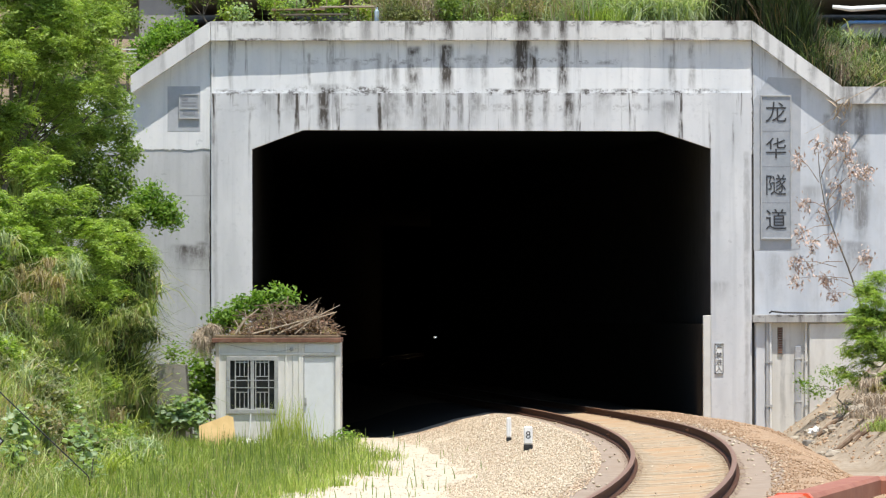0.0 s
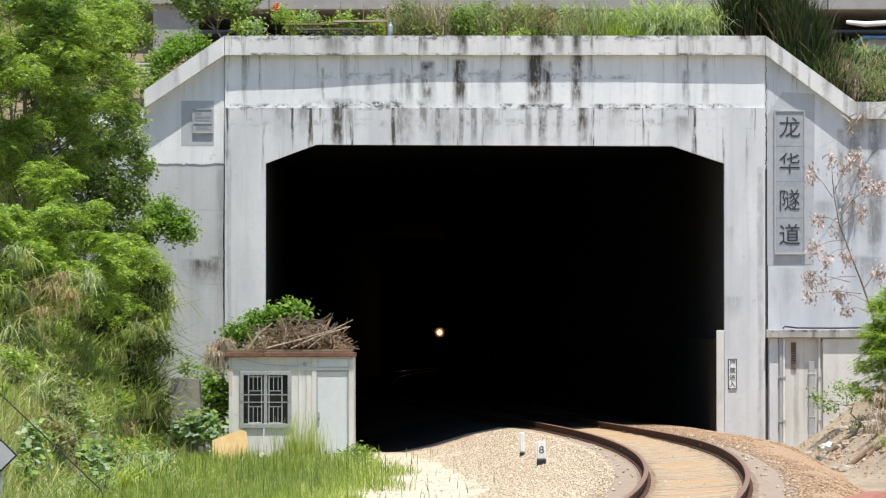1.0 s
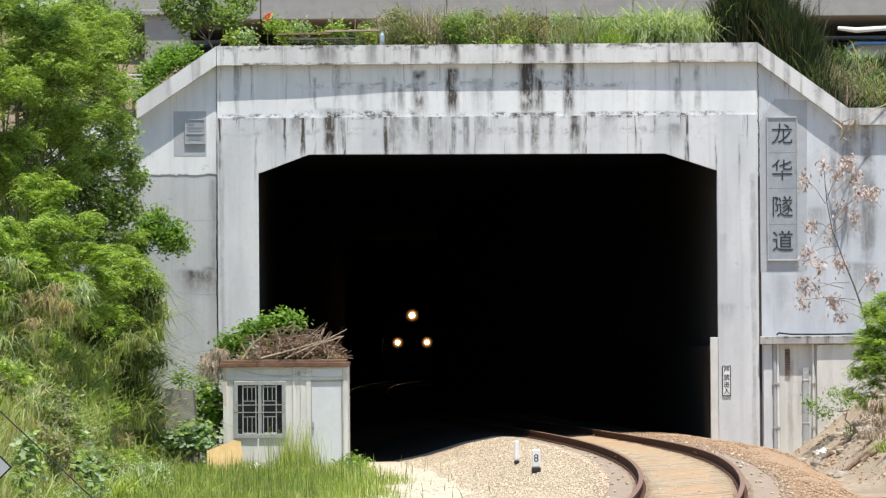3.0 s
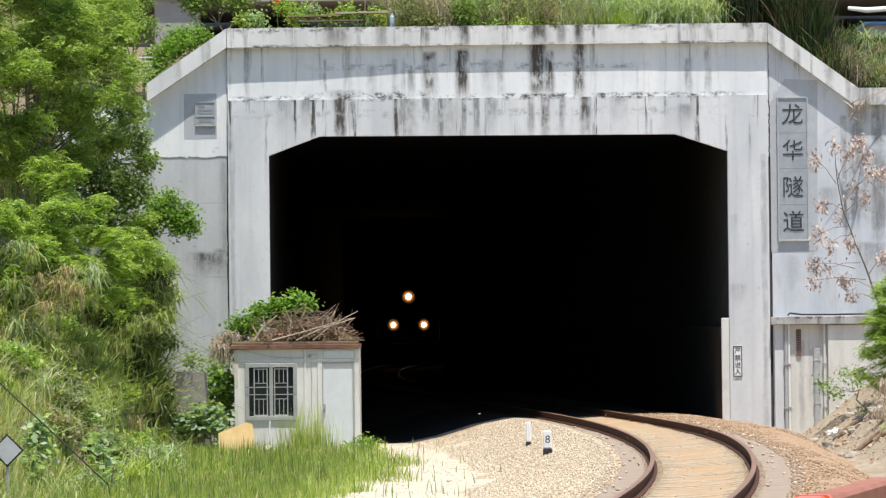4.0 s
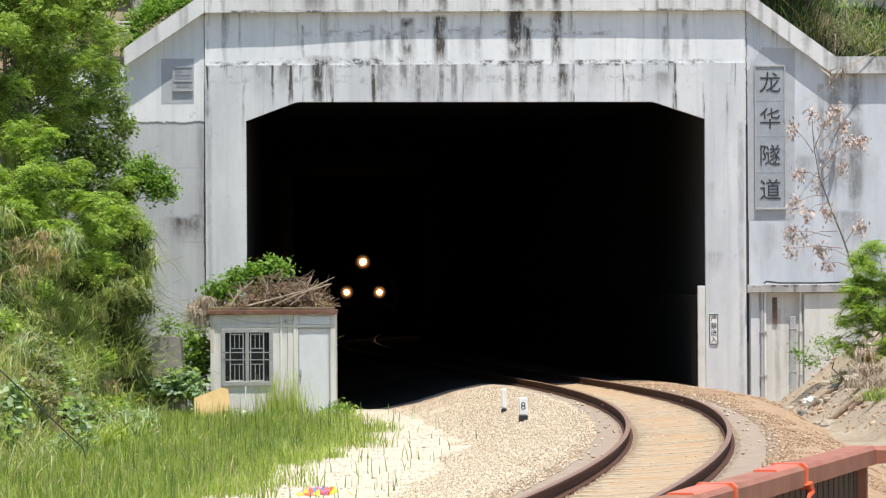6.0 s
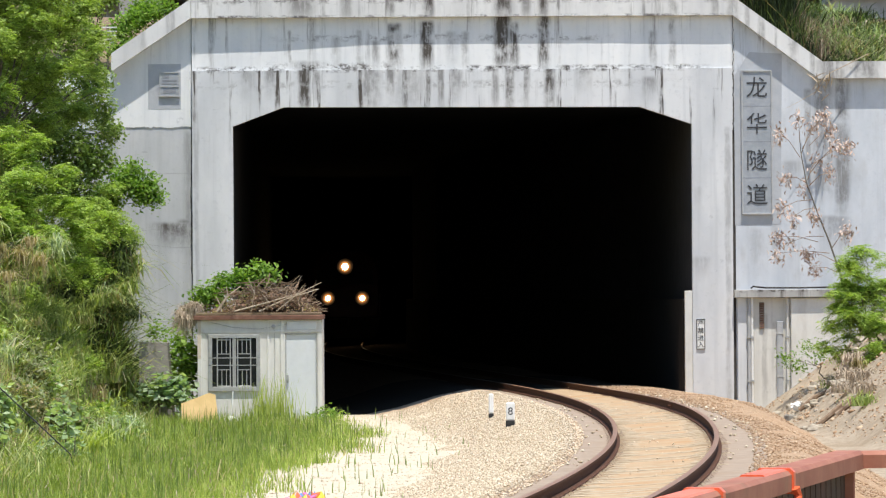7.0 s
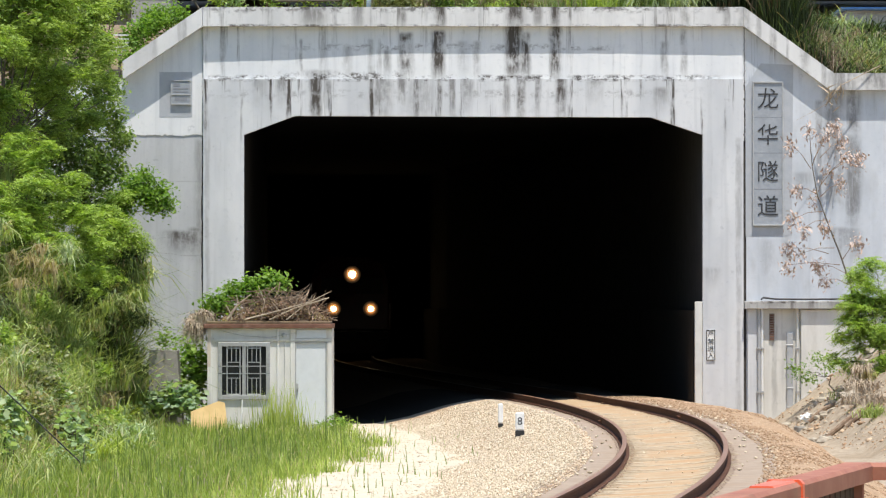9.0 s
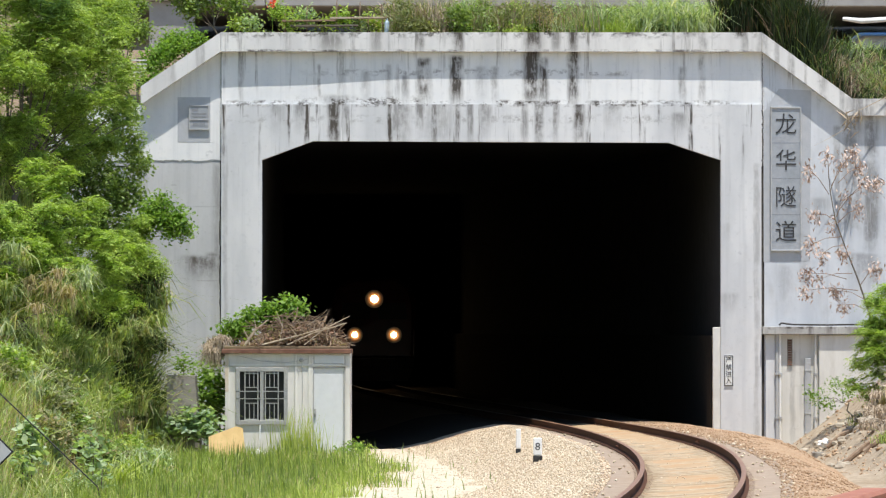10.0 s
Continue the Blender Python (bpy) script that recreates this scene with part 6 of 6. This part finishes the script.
for i, (u0, u1, v0, v1, d, turn) in enumerate(((1445, 1482, 826, 806, 103.2, 8), (1482, 1522, 834, 810, 102.4, -12), (1508, 1545, 800, 786, 103.6, 15))):
    (xa, za), (xb, zb) = place(u0, v0, d), place(u1, v1, d)
    f = Form()
    f.box((xa - xb) / 2, (xb - xa) / 2, -.16, .22, -.3, zb - za, .03)
    thing("concrete_slab", f, M_OLDCON, "broken slab of old concrete bedded in the rubble bank", "concrete slab", "slabs on the bank", at=pose((xa + xb) / 2, d, za, 0, 3 - 3 * i, turn))
for i, (u, d) in enumerate([(1552, 99), (1560, 101), (1578, 99), (1535, 103.5), (1590, 96), (1570, 100.5), (1546, 103), (1585, 94)]):
    x = (u - 784) * d / FOCAL
    reed_clump((x, d, hill(x, d)), 200, .55, .15, M_REED if i % 4 == 3 else M_HUSK, 180 + i, "dry tussock of grass on the rubble bank", .8, 1.0, (.012, .026))
n = 2600
xx, yy = rng.uniform(7.2, 10.6, n), rng.uniform(84, 109.3, n)
zz = np.array([hill(a, b) for a, b in zip(xx, yy)])
keep = zz > GROUND_Z + .05
raw("rubble_stones", *stones(np.stack([xx, yy, zz], 1)[keep], (rng.uniform(.03, .09, n) * np.where(rng.random(n) < .08, 2.0, 1))[keep]), M_RUSTSTONE, label="tan broken rubble strewn over the bank", category="stones", kind="stuff")


def make_withered():
    r, g = random.Random(77), np.random.default_rng(77)
    ob = thing("withered_sapling", None, None, "withered sapling with hanging brown leaves against the wing wall", "sapling")
    D = 105.0

    def P(u, v, dy=0.0):
        x, z = place(u, v, D)
        return (x, D + dy, z)

    stem = [P(1560, 640), P(1545, 560), P(1525, 500), P(1505, 450), P(1485, 395), P(1476, 345), P(1474, 320)]
    f = Form()
    f.tube(stem, [.026, .023, .020, .017, .014, .011, .008], 6)
    part("stem", f, M_BARK, ob)
    ends = [(1440, 305, 1474, 350), (1470, 280, 1474, 325), (1500, 290, 1476, 345), (1515, 275, 1478, 335), (1530, 300, 1490, 330), (1535, 330, 1490, 380), (1505, 350, 1487, 390), (1480, 400, 1488, 405), (1450, 385, 1485, 395),
            (1525, 375, 1490, 400), (1440, 440, 1495, 425), (1460, 455, 1500, 440), (1495, 455, 1508, 460), (1435, 490, 1505, 500), (1432, 520, 1525, 520), (1455, 500, 1515, 490), (1490, 520, 1535, 535), (1500, 545, 1540, 555),
            (1560, 330, 1500, 360), (1555, 480, 1530, 510)]
    cc = []
    for u, v, a, b in ends:
        f = Form()
        p, q = Vector(P(a, b)), Vector(P(u, v, r.uniform(-.3, .3)))
        f.tube([p, p.lerp(q, .5) + Vector((0, 0, .06)), q], [.010, .007, .004], 5)
        part("twig", f, M_STICK, ob)
        k = r.randint(45, 95)
        cc.append(np.array(q)[None] + g.normal(0, .085, (k, 3)) * np.array([1, 1, 1.3]) + np.array([0, 0, -.06]))
    c = np.concatenate(cc)
    raw("foliage", *leaves(c, g.uniform(.07, .16, len(c)), g, slim=.34, droop=1.1, flat=.5), M_CURLED, parent=ob, kind="stuff")


make_withered()

# ---------------------------------------------------------------- above the portal
g = random.Random(5)
TOPZ = 8.95


def crest(u, d):
    x = (u - 784) * d / FOCAL
    return x, over(x, d)


for i in range(30):
    u, d = 700 + i * 12.5 + g.uniform(-6, 6), g.uniform(112, 116)
    x, z = crest(u, d)
    reed_clump((x, d, z), 230, g.uniform(1.2, 2.0), .22, (M_HUSK, M_OLIVE, M_STRAW, M_OLIVE, M_PALEREED)[g.randrange(5)], 300 + i, "mixed dry and green reed tuft above the portal", .5, .6, (.012, .03))
for i in range(13):
    u, d = 1130 + i * 11.5 + g.uniform(-5, 5), g.uniform(112.2, 115)
    x, z = crest(u, d)
    reed_clump((x, d, z), 440, g.uniform(1.7, 2.3), .2, M_PALEREED, 340 + i, "lush arching silvergrass clump above the portal", .55, 1.2, (.028, .055))
for i in range(20):
    u, d = 1308 + i * 7.2 + g.uniform(-4, 4), g.uniform(111.3, 114.0)
    x, z = crest(u, d)
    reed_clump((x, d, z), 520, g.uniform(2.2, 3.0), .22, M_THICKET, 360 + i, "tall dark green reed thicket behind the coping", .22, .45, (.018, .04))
for i in range(24):
    u, d = 1425 + i * 9 + g.uniform(-5, 5), g.uniform(111.4, 113.5)
    x, z = crest(u, d)
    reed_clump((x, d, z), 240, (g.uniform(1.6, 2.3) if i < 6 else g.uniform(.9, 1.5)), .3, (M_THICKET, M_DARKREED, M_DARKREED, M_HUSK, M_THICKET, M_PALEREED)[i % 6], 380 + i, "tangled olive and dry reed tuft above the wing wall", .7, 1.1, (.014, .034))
for i in range(26):
    u, d = (1512 + i * 4.5 if i < 18 else 1480 + i * 4) + g.uniform(-6, 6), g.uniform(111.5, 115.5)
    x, z = crest(u, d)
    reed_clump((x, d, z), 230, g.uniform(1.2, 1.9), .22, (M_DARKREED, M_OLIVE, M_PALEREED, M_THICKET)[i % 4], 600 + i, "pale silvergrass clump spilling over the wing wall", .55, 1.2, (.02, .045))
for i in range(40):
    u, d = g.uniform(1455, 1625), g.uniform(114.5, 121.0)
    x, z = crest(u, d)
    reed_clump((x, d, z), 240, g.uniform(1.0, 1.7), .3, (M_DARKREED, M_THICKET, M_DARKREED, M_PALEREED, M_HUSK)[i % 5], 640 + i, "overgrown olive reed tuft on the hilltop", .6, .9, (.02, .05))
for i in range(9):
    u, d = 1060 + i * 10, g.uniform(112, 114)
    x, z = crest(u, d)
    reed_clump((x, d, z), 160, 1.0, .2, M_GRASS, 410 + i, "short green grass tuft above the portal", .5, .4)
for i in range(38):
    u, d = g.uniform(700, 1075), g.uniform(111.8, 115)
    x, z = crest(u, d)
    make_tree((x, d, z), [(x, d, z + g.uniform(.3, 1.0), g.uniform(.14, .26)), (x + .15, d, z + .3, .22)], (M_PALELEAF, M_OLIVE, M_OLIVE, M_TREE2, M_GRASS)[i % 5], 560 + i, "leafy weed among the reeds above the portal", fine=False, trunk=.012, per=330, leaf=.07, name="weed_bush", category="weed")
for i, (u, d, v, rad) in enumerate([(520, 112.5, 45, .16), (545, 113, 35, .2), (580, 112.5, 50, .17), (610, 113, 40, .2), (640, 112.6, 52, .15), (665, 113, 45, .17), (500, 113.5, 30, .2), (450, 113, 48, .18), (425, 113.4, 52, .15), (1090, 113.5, 40, .25), (1060, 114, 35, .22)]):
    x, z = crest(u, d)
    make_tree((x, d, z), [(x, d, max(z + .15, place(u, v, d)[1]), rad), (x + .2, d + .1, z + .18, rad * .8)], (M_TREE, M_PALELEAF, M_GRASS)[i % 3], 430 + i, "leafy vegetable plant in the plot above the portal", fine=False, trunk=.015, per=420, leaf=.075, name="garden_plant", category="plant")
f = Form()
for i in range(330):
    u, d = g.gauss(1478, 34), g.uniform(111.3, 112.6)
    x, z = crest(u, d)
    h, a = g.uniform(.5, 1.5), g.gauss(0, .5)
    f.tube([(x, d, z - .1), (x + a * .5 + g.gauss(0, .1), d, z + h * .6), (x + a + g.gauss(0, .1), d + g.gauss(0, .2), z + h)], [.011, .008, .004], 4)
tagged(new("dead_brush", f.mesh("dead_brush", M_STICK)), "bare brown dead brushwood behind the sloping coping", "brushwood", kind="stuff")
f = Form()
for i in range(110):
    u, d = g.uniform(695, 1075), g.uniform(111.9, 114)
    x, z = crest(u, d)
    h = g.uniform(.7, 1.5)
    f.tube([(x, d, z), (x + g.gauss(0, .12), d, z + h * .6), (x + g.gauss(0, .3), d, z + h)], [.008, .006, .003], 4)
tagged(new("dry_stalks", f.mesh("dry_stalks", M_STICK)), "thin dry weed stalks above the portal", "weed", kind="stuff")
straw = thing("straw_reed", None, None, "dry straw reed bent down over the sloping coping", "reed")
f = Form()
f.tube([(x, 109.3 + .1 * i, z) for i, (x, z) in enumerate(place(u, v, 109.3) for u, v in ((1448, 264), (1475, 250), (1503, 234), (1530, 200), (1556, 187), (1600, 165)))], [.003, .005, .008, .010, .012, .014], 5)
part("stem", f, M_HUSK, straw)
tuft = np.random.default_rng(88)
at = np.array([(*place(u, v, 109.35), 0) for u, v in tuft.normal((1512, 222), (9, 12), (20, 2))])
raw("blade", *leaves(np.stack([at[:, 0], 109.35 + tuft.normal(0, .08, 20), at[:, 1]], 1), tuft.uniform(.22, .5, 20), tuft, droop=1.2, slim=.11, flat=.6), M_HUSK, parent=straw, label="drooping straw-coloured blades")
shelf = thing("plank_shelf", None, None, "rough plank shelf on stakes in the garden plot", "shelf")
for a, b, v in ((505, 600, 43), (590, 690, 38), (520, 640, 52)):
    f = Form()
    xa, za = place(a, v, 112.4)
    xb, zb = place(b, v - 1, 112.4)
    f.add([(xa, 112.3, za - .02), (xb, 112.3, zb - .02), (xb, 112.3, zb + .02), (xa, 112.3, za + .02), (xa, 112.6, za - .02), (xb, 112.6, zb - .02), (xb, 112.6, zb + .02), (xa, 112.6, za + .02)],
          [(0, 1, 2, 3), (7, 6, 5, 4), (3, 2, 6, 7), (0, 4, 5, 1), (0, 3, 7, 4), (1, 5, 6, 2)])
    part("plank", f, M_STICK if v == 43 else M_HUSK if v == 38 else M_BARK, shelf)
for u in (510, 548, 600, 640, 686, 575, 705, 660):
    f = Form()
    x, z = place(u, 30, 112.5)
    f.tube([(x, 112.65, 8.7), (x + g.uniform(-.08, .08), 112.65, z + g.uniform(-.1, .5))], .014, 5)
    part("stake", f, M_STICK, shelf)
f = Form()
x, z = place(691, 62, 112.2)
f.tube([(x, 112.2, z - .1), (x, 112.2, z + .22), (x, 112.2, z + .27), (x, 112.2, z + .32)], [.06, .06, .03, .025], 12)
thing("water_bottle", f, surface("blue_bottle_plastic", (.30, .40, .48), (.42, .52, .60), 6, rough=.25), "pale blue plastic bottle standing in the plot", "bottle")
ob = thing("red_blossom", None, None, "orange-red flower on a thin stalk above the portal", "flower")
x, z = place(487, 12, 112.8)
raw("petals", *leaves(np.array([x, 112.8, z])[None] + rng.normal(0, .045, (26, 3)), rng.uniform(.07, .12, 26), slim=.8), M_TAPE, parent=ob)
f = Form()
f.tube([(x + .04, 112.8, 8.8), (x, 112.8, z)], .008, 5)
part("stalk", f, M_VINE, ob)

# trees and shrubs behind the sloping coping
make_tree((place(388, 60, 114)[0], 114, 8.4), blobs_at([(340, 20, 114, .35), (380, 0, 114.5, .4), (420, 15, 114, .35), (360, -40, 114, .4), (440, -10, 114.5, .35), (320, -10, 114, .35)]), M_TREE2, 451,
          "broad-leaved green tree above the wing wall", fine=False, trunk=.035, per=200, leaf=.09)
make_tree((place(240, 60, 116)[0], 116, 7.0), blobs_at([(200, 40, 116, .4), (240, 20, 116, .4), (220, 70, 115, .35), (180, 0, 117, .5), (255, 60, 115.5, .3), (150, 50, 116, .5)]), M_TREE2, 452,
          "green tree above the wing wall", fine=False, trunk=.05, per=230, leaf=.085)
make_tree((place(300, 130, 112.6)[0], 112.6, 7.4), blobs_at([(275, 115, 112.4, .28), (300, 100, 112.5, .3), (330, 90, 112.6, .25), (350, 75, 112.8, .25), (285, 145, 112.2, .22), (265, 150, 112.2, .2), (315, 80, 113, .3)]), M_VINE, 453,
          "light green shrub behind the sloping coping", fine=False, trunk=.03, per=330, leaf=.08, name="shrub", category="shrub")
pallet = thing("slatted_rack", None, None, "weathered pale wooden slats stacked beside the wing wall", "rack")
for i, v in enumerate((113, 120, 127, 136, 143, 149)):
    f = Form()
    xa, za = place(238 - (i > 2) * 6, v, 112.2)
    xb, zb = place(266, v - 4 * (i > 2), 112.2)
    f.tube([(xa, 112.15, za), (xb, 112.15, zb)], .022, 4)
    part("slat", f, M_CREAM, pallet)
f = Form()
x, z = place(250, 150, 112.3)
f.box(x - .03, x + .03, 112.2, 112.26, 6.5, z + .55)
part("upright", f, M_BARK, pallet)

viaduct = thing("viaduct", None, None, "grey concrete road viaduct beam passing behind the hill", "viaduct")
x0, z0 = place(146, 17, 150)
k = x0
while k < 40:
    f = Form()
    f.box(k, k + 5.98, 150, 160, z0, z0 + 2.6, .03)
    part("beam", f, M_CONCRETE, viaduct)
    k += 6.0
for k in (-9.5, 3.5, 16.5, 29.5):
    f = Form()
    f.tube([(k, 156, 8), (k, 156, z0 - .01)], .8, 20)
    part("pier", f, M_CONCRETE, viaduct)
house = thing("plastered_house", None, None, "small pale plastered outbuilding half hidden by trees", "house")
xa, za = place(270, 44, 130)
xb, zb = place(338, 8, 130)
f = Form()
f.box(xa, xb, 130, 134, 7, zb, .02)
part("wall", f, M_CONCRETE, house)
f = Form()
f.box(xa - .1, xb + .1, 129.8, 134.2, zb, zb + .15, .02)
part("roof", f, M_CONCRETE, house)
shack = thing("tarpaulin_shack", None, None, "garden shack with white roll and blue tarpaulin roof", "shack")
xa, za = place(1505, 40, 124)
f = Form()
f.tube([(xa - .1, 124, za + .02), (xa + .4, 124, za - .04), (xa + 1.2, 124, za + .01), (xa + 3, 124, za - .03)], [.05, .075, .065, .07], 10)
part("roof_roll", f, M_WHITE, shack, "rolled white tarpaulin")
f = Form()
f.box(xa + .35, xa + 3, 124.1, 127, za - .42, za - .34, .02)
part("roof", f, surface("blue_tarpaulin", (.08, .18, .38), (.12, .26, .5), 4, rough=.4), shack, "blue tarpaulin")
f = Form()
f.box(xa + .5, xa + 3, 124.4, 126.8, 8, za - .42)
part("wall", f, M_GREY, shack)


# ---------------------------------------------------------------- butterfly crossing the tunnel mouth
butterfly = thing("butterfly", None, None, "small white butterfly fluttering past the tunnel mouth", "butterfly")
for sd in (-1, 1):
    f = Form()
    ring = [(0, -.012), (.030, -.034), (.044, -.022), (.034, -.002), (.030, .020), (.016, .026), (0, .012)]
    f.add([(sd * a, b, .55 * a + h) for h in (0, .0012) for a, b in ring], [tuple(range(7)), tuple(reversed(range(7, 14)))] + [(i, i + 7, (i + 1) % 7 + 7, (i + 1) % 7) for i in range(7)])
    part("wing", f, M_WHITE, butterfly, "white wing")
f = Form()
f.tube([(0, -.02, 0), (0, 0, .002), (0, .024, 0)], [.003, .005, .002], 6)
part("thorax", f, M_BLACK, butterfly)


def motions():
    walk(loco, [(k * 0.5, loco_pose(k * 0.5)) for k in range(21)])
    walk(butterfly, [(t, pose(x, y, z, 20, 0, turn)) for t, x, y, z, turn in (
        (0.0, 0.10, 101.0, 1.71, 60), (0.1, -0.32, 101.0, 1.52, 80), (0.2, -0.74, 101.0, 1.25, 60), (0.3, -1.16, 101.0, 1.08, 85), (0.4, -1.52, 101.3, 0.86, 60), (0.5, -1.90, 101.8, 0.69, 75),
        (0.7, -2.7, 104.0, 0.45, 50), (1.1, -4.6, 106.0, 0.6, 20), (1.7, -4.4, 107.8, 0.9, -30), (2.6, -3.4, 108.2, 0.6, -60), (3.2, -2.9, 107.8, 0.1, -80), (3.5, -1.6, 106.0, 0.0, -100), (3.8, -0.25, 104.5, 0.05, -75),
        (4.0, 0.69, 104.0, 0.10, -95), (4.2, 1.55, 104.0, 0.11, -75), (4.5, 2.92, 104.0, 0.15, -95), (4.7, 4.0, 104.0, 0.16, -75), (5.0, 5.73, 104.0, 0.18, -95), (5.4, 8.0, 104.0, 0.8, -75), (6.0, 11.5, 104.0, 2.4, -90), (8.0, 20.0, 104.0, 6.0, -80), (10.0, 28.0, 104.0, 9.0, -90))])


motions()
